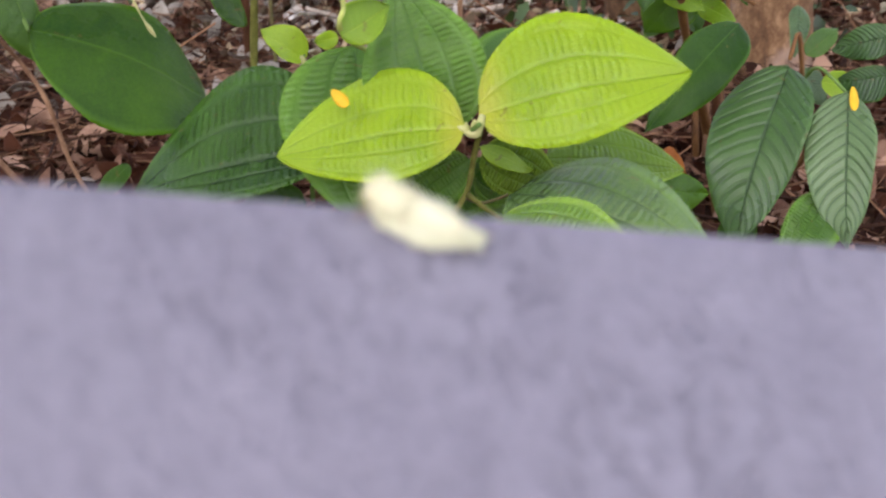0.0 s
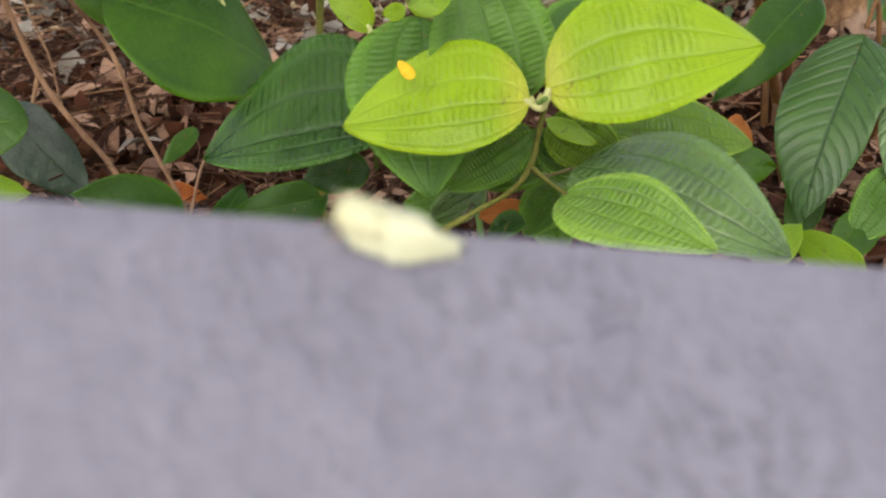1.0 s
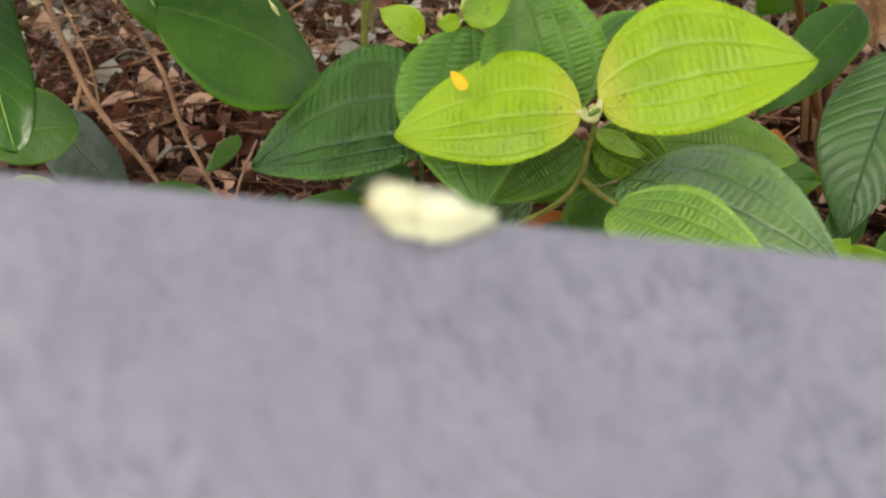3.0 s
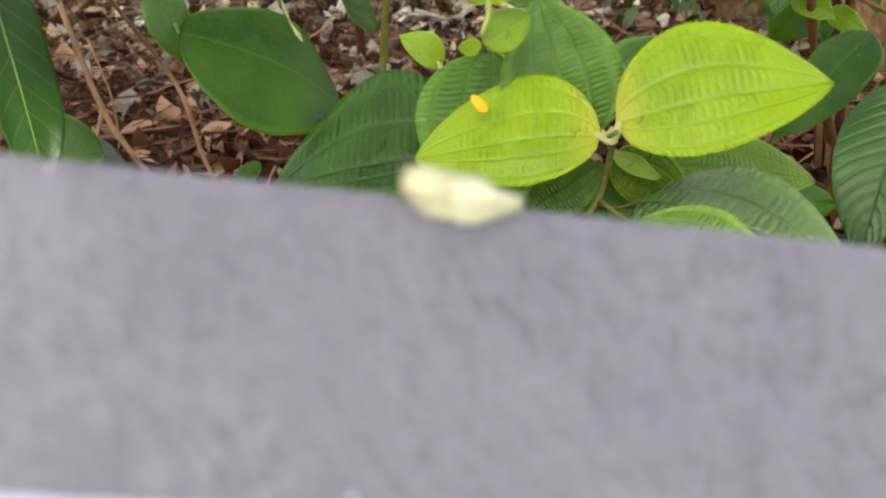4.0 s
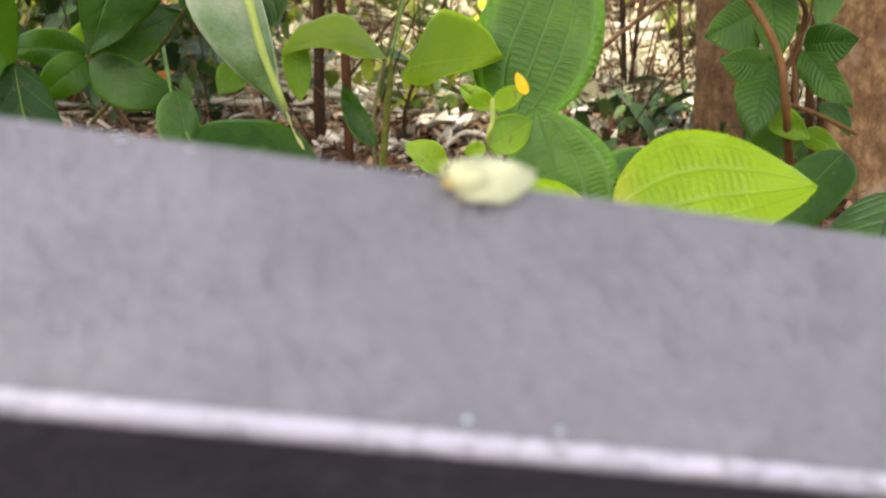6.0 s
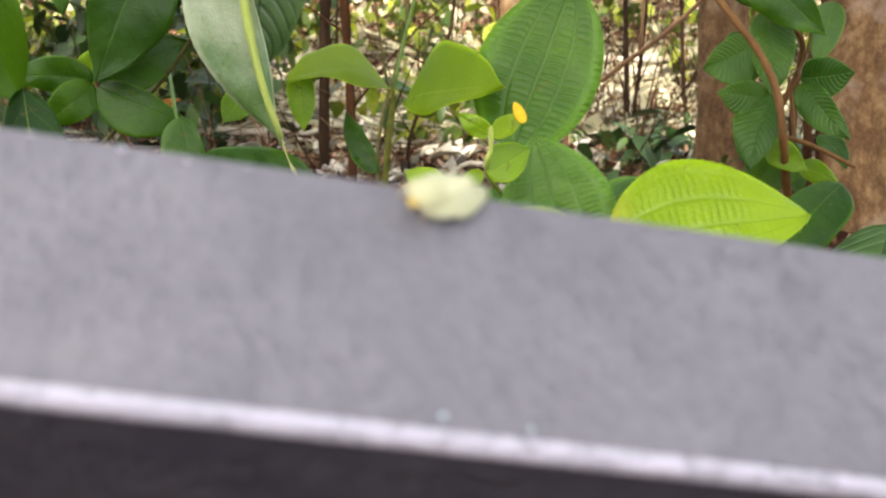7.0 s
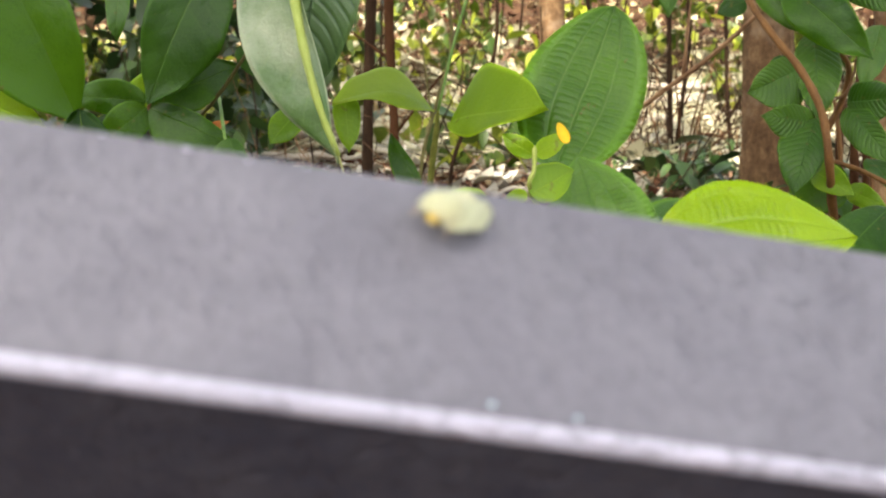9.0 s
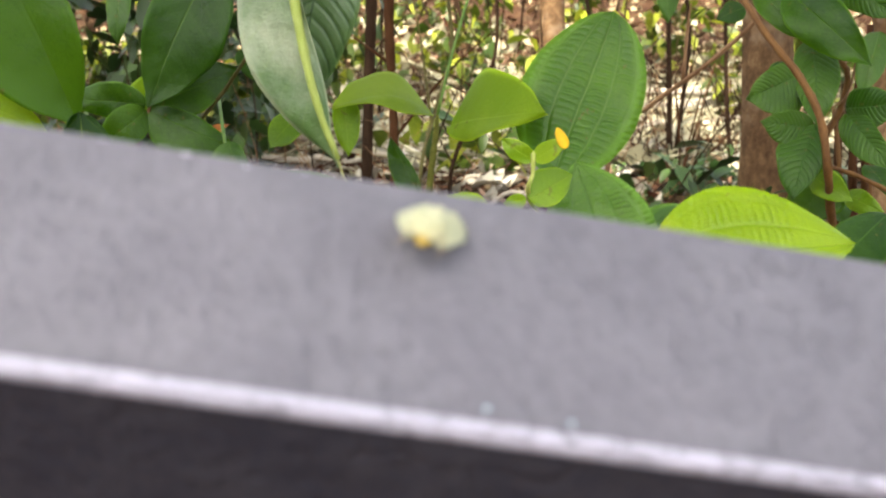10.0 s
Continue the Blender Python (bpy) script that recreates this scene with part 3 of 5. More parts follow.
def build_rail():
    rail = tagged(new("rail"), "sloping grey painted rail, front edge pale from wear and a painted highlight", "rail")
    rail.matrix_world = RAIL
    rim = 0.0024
    d = RAIL_DEPTH
    back = [(d - 0.0014 + 0.0014 * math.sin(a), -0.0014 + 0.0014 * math.cos(a)) for a in np.linspace(0, math.pi / 2, 7)]
    drop = 0.0008
    roll = [(y, -drop * (1 - y / 0.022) ** 2) for y in np.linspace(0.0002, 0.022, 9)]
    rail_bar("top_board", RAIL_PAINT, roll + back + [(d, -0.022), (0.0002, -0.022)], -1.3, 1.3, rail)
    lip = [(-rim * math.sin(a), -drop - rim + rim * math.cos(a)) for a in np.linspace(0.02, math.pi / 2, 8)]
    rail_bar("front_edge", RAIL_EDGE, [(0.0, -drop - 0.0004)] + lip + [(-rim, -drop - 0.0036), (0.0, -drop - 0.0036)], -1.3, 1.3, rail, "worn rounded edge, its highlight painted into the pale colour")
    rail_bar("front_face", RAIL_SHADED, [(-rim + 0.0004, -drop - 0.0036), (-0.0002, -drop - 0.0036), (-0.0002, -0.075), (-rim + 0.0004, -0.075)], -1.3, 1.3, rail, "front face in rail grey, darkened in colour for its shade")
    for x in (-1.1, 1.1):
        foot = RAIL @ Vector((x, d / 2, -0.022))
        gz = ground_height(foot.x, foot.y) - 0.03
        bm = bmesh.new()
        bmesh.ops.create_cube(bm, size=1.0)
        for v in bm.verts:
            v.co = Vector((foot.x + v.co.x * 0.05, foot.y + v.co.y * 0.03, gz if v.co.z < 0 else foot.z + 0.004))
        bmesh.ops.transform(bm, matrix=RAIL.inverted(), verts=bm.verts[:])
        bmesh.ops.bevel(bm, geom=bm.edges[:], offset=0.003, segments=2, affect="EDGES")
        part("post", bm, RAIL_SHADED, rail, smooth=False)
    # chalky flecks stuck to the paint, and two glints coloured in pale blue
    rnd = random.Random(4)
    for x, y, s, mat in ((-0.0629, 0.0490, 0.0008, RAIL_EDGE), (-0.0024, 0.0022, 0.0006, BLUE_GLINT), (0.0122, 0.0018, 0.0005, BLUE_GLINT), (-0.0512, 0.0485, 0.0005, RAIL_EDGE), (-0.0790, 0.0494, 0.0005, RAIL_EDGE), (-0.0400, 0.0492, 0.0004, RAIL_EDGE)):
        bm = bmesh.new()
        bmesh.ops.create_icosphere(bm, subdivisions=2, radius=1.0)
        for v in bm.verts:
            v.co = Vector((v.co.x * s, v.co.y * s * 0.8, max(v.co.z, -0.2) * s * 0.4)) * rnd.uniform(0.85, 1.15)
        part("fleck", bm, mat, rail, "pale fleck, blue where it stands for a glint", at=Matrix.Translation((x, y, 0.0001 - drop * max(0.0, 1 - y / 0.022) ** 2)))
    return rail


rail = build_rail()

# ---- plants ----
def root(x, y):
    return (x, y, ground_height(x, y) - 0.01)


ground_mark = new("mark")
melastome = group_at("melastome", root(0.10, 0.75), "bristly shrub with lime young leaves and dark quilted old ones", "shrub")
tall_melastome = group_at("melastome", root(0.13, 0.70), "upright shoot with one large quilted green leaf", "shrub")
smooth_seedling = group_at("seedling", root(0.02, 0.98), "seedling with smooth fresh green arching leaves", "seedling")
broadleaf_shrub = group_at("broadleaf_shrub", root(-0.36, 1.12), "shrub with broad smooth dark green leaves", "shrub")
bare_shrub = group_at("bare_shrub", root(-0.35, 1.2), "leafless shrub of forked brown twigs", "shrub")
veined_shrub = group_at("veined_shrub", root(0.55, 1.1), "shrub with ribbed dark leaves on reddish branches", "shrub")

leaf(melastome, LIME, (0.1441, 0.6333, 0.3390), (0.2783, 0.6229, 0.3645), 0.0539, 0.0350, -130, droop=0.05, fold=0.06, shape=OVATE)
leaf(melastome, LIME, (0.1347, 0.6324, 0.3314), (0.0128, 0.6702, 0.3059), 0.0312, 0.0482, 134, droop=0.05, fold=0.06, shape=OVATE)
leaf(melastome, QUILT_MID, (0.1252, 0.6579, 0.3182), (0.0997, 0.7023, 0.4080), 0.0416, 0.0425, 143, droop=0.04, fold=0.10, shape=OVATE)
leaf(melastome, QUILT_MID, (0.0714, 0.7514, 0.3598), (0.0714, 0.6645, 0.2530), 0.0425, 0.0576, -179, droop=0.05, fold=0.05, shape=OVATE)
leaf(melastome, PLAIN_GREEN, (0.0969, 0.7458, 0.2832), (0.0723, 0.7798, 0.3570), 0.0189, 0.0132, 142, droop=0.06, fold=0.08, shape=OVATE)
leaf(melastome, QUILT_DARK, (0.0506, 0.7259, 0.2899), (-0.1044, 0.7741, 0.2454), 0.0321, 0.0822, 139, droop=0.05, fold=0.10, shape=OVATE)
leaf(melastome, QUILT_SHEEN, (0.1725, 0.6664, 0.2700), (0.2868, 0.5596, 0.2502), 0.0529, 0.0454, -160, droop=0.10, fold=0.06, shape=OVATE)
leaf(melastome, QUILT_LIGHT, (0.1526, 0.6021, 0.2795), (0.2330, 0.5388, 0.2681), 0.0227, 0.0473, -163, droop=0.08, fold=0.30, shape=OVATE)
leaf(melastome, QUILT_WARM, (0.2150, 0.7391, 0.2691), (0.3256, 0.7363, 0.2540), 0.0473, 0.0283, -155, droop=0.05, fold=0.08, shape=OVATE)
leaf(melastome, QUILT_MID, (0.1460, 0.6909, 0.2899), (0.0855, 0.7004, 0.2426), 0.0198, 0.0189, 107, droop=0.05, fold=0.08, shape=OVATE)
leaf(melastome, QUILT_MID, (0.1611, 0.7269, 0.3305), (0.1989, 0.7656, 0.3636), 0.0236, 0.0198, -138, droop=0.06, fold=0.08, shape=OVATE)
leaf(melastome, QUILT_MID, (0.1082, 0.7448, 0.2313), (0.0525, 0.7580, 0.2058), 0.0236, 0.0095, 111, droop=0.06, fold=0.08, shape=OVATE)
leaf(melastome, QUILT_DARK, (0.1366, 0.6579, 0.2341), (0.1111, 0.6730, 0.2124), 0.0057, 0.0142, 132, droop=0.06, fold=0.08, shape=OVATE)
leaf(melastome, QUILT_WARM, (0.1574, 0.6995, 0.2918), (0.2169, 0.7023, 0.2587), 0.0208, 0.0227, -101, droop=0.08, fold=0.08, shape=OVATE)
leaf(melastome, QUILT_MID, (0.1545, 0.7117, 0.2700), (0.2018, 0.7136, 0.2502), 0.0132, 0.0189, -108, droop=0.08, fold=0.08, shape=OVATE)
leaf(melastome, LIME_SMALL, (0.1526, 0.6796, 0.3012), (0.1942, 0.6928, 0.2766), 0.0066, 0.0085, -118, droop=0.06, fold=0.10, shape=OVATE)
leaf(melastome, QUILT_WARM, (0.1867, 0.7042, 0.2946), (0.1734, 0.7004, 0.2615), 0.0113, 0.0132, -150, droop=0.06, fold=0.10, shape=OVATE)
stem(melastome, "main_stem", STEM_OLIVE, [(0.1460, 0.6409, 0.3277, 0.0021), (0.1422, 0.6418, 0.3078, 0.0020), (0.1375, 0.6465, 0.2804, 0.0020), (0.1233, 0.6513, 0.2596, 0.0020), (0.0969, 0.6654, 0.2369, 0.0022), (0.0733, 0.6749, 0.2086, 0.0036), (0.0553, 0.6806, 0.1056, 0.0040)])
stem(melastome, "petiole", STEM_OLIVE, [(0.1385, 0.6475, 0.2804, 0.0019), (0.1460, 0.6239, 0.2795, 0.0015), (0.1545, 0.6012, 0.2795, 0.0013)])
stem(melastome, "petiole", STEM_PALE, [(0.1309, 0.6361, 0.3305, 0.0018), (0.1347, 0.6324, 0.3305, 0.0026), (0.1404, 0.6276, 0.3286, 0.0032), (0.1441, 0.6286, 0.3352, 0.0028), (0.1460, 0.6324, 0.3390, 0.0020)])
stem(melastome, "bud", STEM_PALE, [(0.1366, 0.6305, 0.3286, 0.0020), (0.1356, 0.6286, 0.3333, 0.0016), (0.1347, 0.6286, 0.3362, 0.0008)])
stem(melastome, "bud", STEM_PALE, [(0.1404, 0.6295, 0.3286, 0.0020), (0.1394, 0.6276, 0.3343, 0.0016), (0.1404, 0.6267, 0.3381, 0.0008)])
stem(melastome, "petiole", STEM_GREEN, [(0.1224, 0.6446, 0.3229, 0.0015), (0.1356, 0.6333, 0.3277, 0.0015), (0.1422, 0.6201, 0.3371, 0.0018)])
stem(melastome, "petiole", STEM_BROWN, [(0.0213, 0.7325, 0.2776, 0.0012), (0.0619, 0.7543, 0.2445, 0.0012), (0.1054, 0.7401, 0.2190, 0.0012), (0.0903, 0.6758, 0.2256, 0.0014)])
stem(melastome, "petiole", STEM_BROWN, [(0.1706, 0.6673, 0.2700, 0.0012), (0.1526, 0.6645, 0.2662, 0.0012), (0.1375, 0.6503, 0.2766, 0.0014)])
leaf(tall_melastome, QUILT_TALL, (0.098, 0.822, 0.379), (0.154, 0.878, 0.521), 0.057, 0.053, -147, droop=-0.04, fold=0.05, shape=ROUND)
leaf(tall_melastome, LIME_SMALL, (0.060, 0.643, 0.390), (0.091, 0.657, 0.405), 0.015, 0.012, -115, droop=0.05, fold=0.08, shape=OVATE)
leaf(tall_melastome, LIME_SMALL, (0.062, 0.642, 0.417), (0.040, 0.648, 0.431), 0.007, 0.007, 95, droop=0.10, fold=0.08, shape=OVATE)
leaf(tall_melastome, LIME_SMALL, (0.063, 0.642, 0.417), (0.084, 0.637, 0.432), 0.007, 0.007, -94, droop=0.10, fold=0.08, shape=OVATE)
leaf(tall_melastome, LIME_SMALL, (0.058, 0.643, 0.390), (0.043, 0.649, 0.386), 0.006, 0.005, 99, droop=0.10, fold=0.08, shape=OVATE)
stem(tall_melastome, "shoot", STEM_LIME, [(0.062, 0.643, 0.423, 0.0012), (0.062, 0.642, 0.420, 0.0018), (0.062, 0.642, 0.407, 0.0015), (0.062, 0.658, 0.387, 0.0018), (0.107, 0.851, 0.304, 0.0020), (0.121, 0.847, 0.162, 0.0024)])
stem(tall_melastome, "petiole", STEM_GREEN, [(0.099, 0.822, 0.380, 0.0018), (0.098, 0.822, 0.360, 0.0018), (0.112, 0.846, 0.284, 0.0020), (0.121, 0.847, 0.162, 0.0022)])
leaf(smooth_seedling, SPROUT_DULL, (-0.009, 0.947, 0.422), (-0.105, 0.911, 0.432), 0.024, 0.054, 155, droop=0.16, fold=0.05, shape=OVATE)
leaf(smooth_seedling, SMOOTH_LIGHT, (-0.095, 0.933, 0.440), (-0.091, 0.918, 0.384), 0.014, 0.013, -7, droop=0.05, fold=0.08, shape=OVATE)
leaf(smooth_seedling, SPROUT_BRIGHT, (0.006, 0.900, 0.415), (0.086, 0.800, 0.437), 0.047, 0.020, -118, droop=0.05, fold=0.08, shape=OVATE)
stem(smooth_seedling, "stalk", STEM_OLIVE, [(-0.005, 0.947, 0.422, 0.0016), (-0.007, 0.948, 0.398, 0.0030), (-0.012, 0.949, 0.357, 0.0036), (-0.024, 0.953, 0.220, 0.0040), (-0.030, 0.950, 0.082, 0.0048)])
stem(smooth_seedling, "stalk", STEM_GREEN, [(-0.005, 0.947, 0.422, 0.0015), (0.009, 0.960, 0.480, 0.0016), (0.026, 0.969, 0.539, 0.0016)])
leaf(smooth_seedling, SMOOTH_DARK, (-0.022, 0.956, 0.336), (-0.054, 0.983, 0.396), 0.017, 0.007, 133, droop=0.05, fold=0.08, shape=OVATE)
leaf(smooth_seedling, LIME_SMALL, (0.034, 0.748, 0.351), (0.004, 0.758, 0.373), 0.008, 0.016, 112, droop=0.10, fold=0.08, shape=OVATE)
stem(smooth_seedling, "bud", STEM_PALE, [(0.032, 0.747, 0.355, 0.0012), (0.034, 0.748, 0.350, 0.0022), (0.033, 0.747, 0.346, 0.0012)])
stem(smooth_seedling, "stalk", STEM_GREEN, [(0.034, 0.749, 0.356, 0.0012), (0.035, 0.762, 0.322, 0.0014), (0.032, 0.783, 0.228, 0.0020)])
leaf(broadleaf_shrub, SMOOTH_DARK, (-0.176, 0.825, 0.365), (-0.052, 0.870, 0.292), 0.049, 0.070, -137, droop=0.08, fold=0.04, shape=BROAD)
leaf(broadleaf_shrub, SMOOTH_MID, (-0.191, 0.850, 0.406), (-0.174, 0.840, 0.333), 0.013, 0.023, -16, droop=0.05, fold=0.08, shape=OVATE)
leaf(broadleaf_shrub, SMOOTH_SHADED, (-0.272, 0.717, 0.442), (-0.240, 0.664, 0.303), 0.024, 0.028, -10, droop=0.05, fold=0.08, shape=BROAD)
leaf(broadleaf_shrub, SMOOTH_MID, (-0.335, 0.822, 0.262), (-0.258, 0.838, 0.262), 0.036, 0.030, -120, droop=0.05, fold=0.08, shape=BROAD)
leaf(broadleaf_shrub, SMOOTH_DARK, (-0.331, 0.725, 0.565), (-0.283, 0.745, 0.428), 0.030, 0.054, -22, droop=0.05, fold=0.35, shape=OVATE)
leaf(broadleaf_shrub, DEEP_SHEEN, (-0.224, 0.947, 0.562), (-0.288, 0.933, 0.428), 0.046, 0.032, 101, droop=0.05, fold=0.12, shape=OVATE)
leaf(broadleaf_shrub, SMOOTH_DARK, (-0.294, 0.953, 0.428), (-0.214, 1.007, 0.464), 0.029, 0.025, -105, droop=0.08, fold=0.08, shape=OVATE)
leaf(broadleaf_shrub, SMOOTH_DARK, (-0.293, 0.953, 0.425), (-0.203, 0.952, 0.384), 0.015, 0.033, -104, droop=0.08, fold=0.08, shape=OVATE)
leaf(broadleaf_shrub, SMOOTH_DARK, (-0.295, 0.952, 0.425), (-0.340, 0.933, 0.387), 0.019, 0.019, 97, droop=0.08, fold=0.08, shape=OVATE)
leaf(broadleaf_shrub, SMOOTH_DARK, (-0.301, 0.972, 0.429), (-0.385, 0.985, 0.434), 0.017, 0.020, 95, droop=0.08, fold=0.08, shape=OVATE)
leaf(broadleaf_shrub, SMOOTH_LIGHT, (-0.289, 1.081, 0.447), (-0.365, 1.054, 0.412), 0.022, 0.023, 95, droop=0.08, fold=0.08, shape=OVATE)
leaf(broadleaf_shrub, PINNATE_PALE, (-0.096, 0.827, 0.612), (-0.122, 0.809, 0.442), 0.038, 0.026, -6, droop=0.04, fold=0.10, shape=ROUND)
stem(broadleaf_shrub, "twig", BARK_TWIG, [(-0.224, 0.947, 0.562, 0.0014), (-0.258, 0.963, 0.488, 0.0016), (-0.293, 0.953, 0.425, 0.0019), (-0.274, 1.000, 0.352, 0.0020), (-0.252, 1.039, 0.292, 0.0021), (-0.229, 1.024, 0.253, 0.0026), (-0.211, 1.000, 0.197, 0.0022), (-0.173, 0.954, 0.139, 0.0023), (-0.147, 0.924, 0.066, 0.0026)])
stem(broadleaf_shrub, "twig", STEM_BROWN, [(-0.301, 0.964, 0.361, 0.0020), (-0.219, 0.974, 0.446, 0.0020), (-0.105, 0.829, 0.583, 0.0020)])
stem(broadleaf_shrub, "twig", STEM_GREEN, [(-0.176, 0.825, 0.365, 0.0016), (-0.206, 0.906, 0.388, 0.0018), (-0.240, 1.027, 0.434, 0.0020)])
stem(broadleaf_shrub, "twig", BARK_TWIG, [(-0.331, 0.725, 0.565, 0.0018), (-0.433, 0.786, 0.433, 0.0022), (-0.484, 0.865, 0.155, 0.0030)])
stem(bare_shrub, "branch", BARK_TWIG, [(-0.426, 1.255, 0.319, 0.0036), (-0.390, 1.238, 0.189, 0.0038), (-0.348, 1.211, 0.127, 0.0036), (-0.298, 1.173, 0.075, 0.0036), (-0.247, 1.087, -0.018, 0.0038)])
stem(bare_shrub, "branch", BARK_TWIG, [(-0.389, 1.239, 0.189, 0.0030), (-0.404, 1.215, 0.131, 0.0028), (-0.414, 1.184, 0.060, 0.0030), (-0.422, 1.136, -0.036, 0.0030)])
stem(bare_shrub, "branch", BARK_TWIG, [(-0.158, 1.123, 0.144, 0.0014), (-0.171, 1.056, 0.118, 0.0016), (-0.177, 0.981, 0.078, 0.0016)])
stem(bare_shrub, "branch", BARK_TWIG, [(-0.464, 1.442, 0.238, 0.0016), (-0.436, 1.426, 0.135, 0.0016), (-0.432, 1.382, 0.002, 0.0016)])
leaf(veined_shrub, PINNATE, (0.506, 0.940, 0.282), (0.426, 0.842, 0.128), 0.039, 0.051, 176, droop=0.06, fold=0.12, shape=OVATE)
leaf(veined_shrub, PINNATE_PALE, (0.543, 0.889, 0.266), (0.520, 0.805, 0.141), 0.026, 0.038, -165, droop=0.06, fold=0.10, shape=OVATE)
leaf(veined_shrub, PLAIN_GREEN, (0.454, 0.950, 0.324), (0.342, 0.883, 0.238), 0.032, 0.025, 140, droop=0.08, fold=0.08, shape=OVATE)
leaf(veined_shrub, SMOOTH_DARK, (0.429, 1.022, 0.357), (0.385, 1.028, 0.300), 0.030, 0.031, 107, droop=0.06, fold=0.08, shape=OVATE)
leaf(veined_shrub, PINNATE, (0.606, 0.924, 0.313), (0.553, 0.950, 0.293), 0.019, 0.016, 102, droop=0.10, fold=0.08, shape=OVATE)
leaf(veined_shrub, PINNATE, (0.603, 0.916, 0.276), (0.554, 0.941, 0.260), 0.025, 0.012, 105, droop=0.10, fold=0.08, shape=OVATE)
leaf(veined_shrub, PINNATE_SOFT, (0.382, 1.031, 0.460), (0.325, 1.028, 0.434), 0.038, 0.020, 100, droop=0.10, fold=0.08, shape=OVATE)
leaf(veined_shrub, PINNATE_SOFT, (0.392, 1.006, 0.405), (0.333, 1.000, 0.412), 0.024, 0.016, 96, droop=0.10, fold=0.08, shape=OVATE)
leaf(veined_shrub, PINNATE_SOFT, (0.392, 1.002, 0.409), (0.360, 0.962, 0.335), 0.021, 0.028, 167, droop=0.06, fold=0.08, shape=OVATE)
leaf(veined_shrub, PINNATE_SOFT, (0.398, 1.047, 0.496), (0.394, 1.001, 0.406), 0.025, 0.022, -168, droop=0.06, fold=0.08, shape=OVATE)
leaf(veined_shrub, PINNATE_SOFT, (0.426, 1.011, 0.426), (0.466, 0.972, 0.435), 0.021, 0.024, -87, droop=0.10, fold=0.08, shape=OVATE)
leaf(veined_shrub, PINNATE_SOFT, (0.427, 1.011, 0.420), (0.457, 0.948, 0.369), 0.015, 0.021, -113, droop=0.10, fold=0.08, shape=OVATE)
leaf(veined_shrub, SMOOTH_DARK, (0.363, 1.037, 0.548), (0.430, 0.969, 0.471), 0.025, 0.028, -103, droop=0.06, fold=0.08, shape=OVATE)
leaf(veined_shrub, SMOOTH_DARK, (0.348, 1.095, 0.557), (0.387, 1.051, 0.496), 0.021, 0.016, -115, droop=0.06, fold=0.08, shape=OVATE)
leaf(veined_shrub, SMOOTH_LIGHT, (0.391, 0.996, 0.356), (0.420, 0.959, 0.335), 0.016, 0.014, -105, droop=0.10, fold=0.08, shape=OVATE)
leaf(veined_shrub, SMOOTH_LIGHT, (0.430, 0.999, 0.335), (0.456, 0.963, 0.323), 0.012, 0.012, -102, droop=0.10, fold=0.08, shape=OVATE)
leaf(veined_shrub, LIME_SMALL, (0.462, 1.025, 0.309), (0.477, 1.003, 0.293), 0.009, 0.011, -109, droop=0.10, fold=0.08, shape=OVATE)
leaf(veined_shrub, PINNATE_SOFT, (0.413, 1.039, 0.565), (0.460, 0.977, 0.518), 0.016, 0.021, -94, droop=0.10, fold=0.08, shape=OVATE)
stem(veined_shrub, "branch", BRANCH_RED, [(0.314, 1.100, 0.575, 0.0030), (0.325, 1.025, 0.522, 0.0034), (0.340, 0.992, 0.490, 0.0036), (0.362, 0.975, 0.459, 0.0038), (0.381, 0.962, 0.419, 0.0040), (0.391, 0.956, 0.368, 0.0042), (0.424, 1.010, 0.300, 0.0048), (0.480, 1.060, 0.180, 0.0060), (0.520, 1.085, 0.050, 0.0080)])
stem(veined_shrub, "branch", BRANCH_RED, [(0.420, 1.044, 0.393, 0.0040), (0.433, 1.041, 0.424, 0.0035), (0.432, 1.033, 0.466, 0.0030), (0.398, 1.047, 0.496, 0.0022)])
stem(veined_shrub, "branch", BRANCH_RED, [(0.421, 1.028, 0.361, 0.0030), (0.448, 1.016, 0.353, 0.0026), (0.488, 0.994, 0.333, 0.0024)])
stem(veined_shrub, "branch", BRANCH_RED, [(0.506, 0.940, 0.288, 0.0020), (0.522, 0.959, 0.309, 0.0024), (0.535, 0.962, 0.256, 0.0026), (0.563, 0.990, 0.161, 0.0030), (0.520, 1.085, 0.050, 0.0040)])
stem(veined_shrub, "branch", STEM_GREEN, [(0.543, 0.889, 0.266, 0.0015), (0.535, 0.934, 0.280, 0.0018), (0.536, 0.963, 0.261, 0.0020)])
leaf(broadleaf_shrub, SMOOTH_MID, (-0.150, 0.979, 0.200), (-0.182, 0.946, 0.174), 0.010, 0.009, 130, droop=0.05, fold=0.08, shape=OVATE)
leaf(broadleaf_shrub, PLAIN_GREEN, (-0.157, 0.901, 0.138), (-0.256, 0.888, 0.172), 0.023, 0.031, 114, droop=0.10, fold=0.08, shape=OVATE)
leaf(broadleaf_shrub, LIME_SMALL, (-0.326, 0.815, 0.213), (-0.268, 0.834, 0.197), 0.017, 0.015, -112, droop=0.10, fold=0.08, shape=OVATE)
leaf(broadleaf_shrub, SHADOWED_LEAF, (-0.400, 1.140, 0.180), (-0.305, 1.093, 0.075), 0.034, 0.040, -133, droop=0.08, fold=0.08, shape=OVATE)
leaf(broadleaf_shrub, PLAIN_GREEN, (-0.021, 0.949, 0.131), (-0.121, 0.953, 0.115), 0.026, 0.022, 115, droop=0.10, fold=0.08, shape=OVATE)
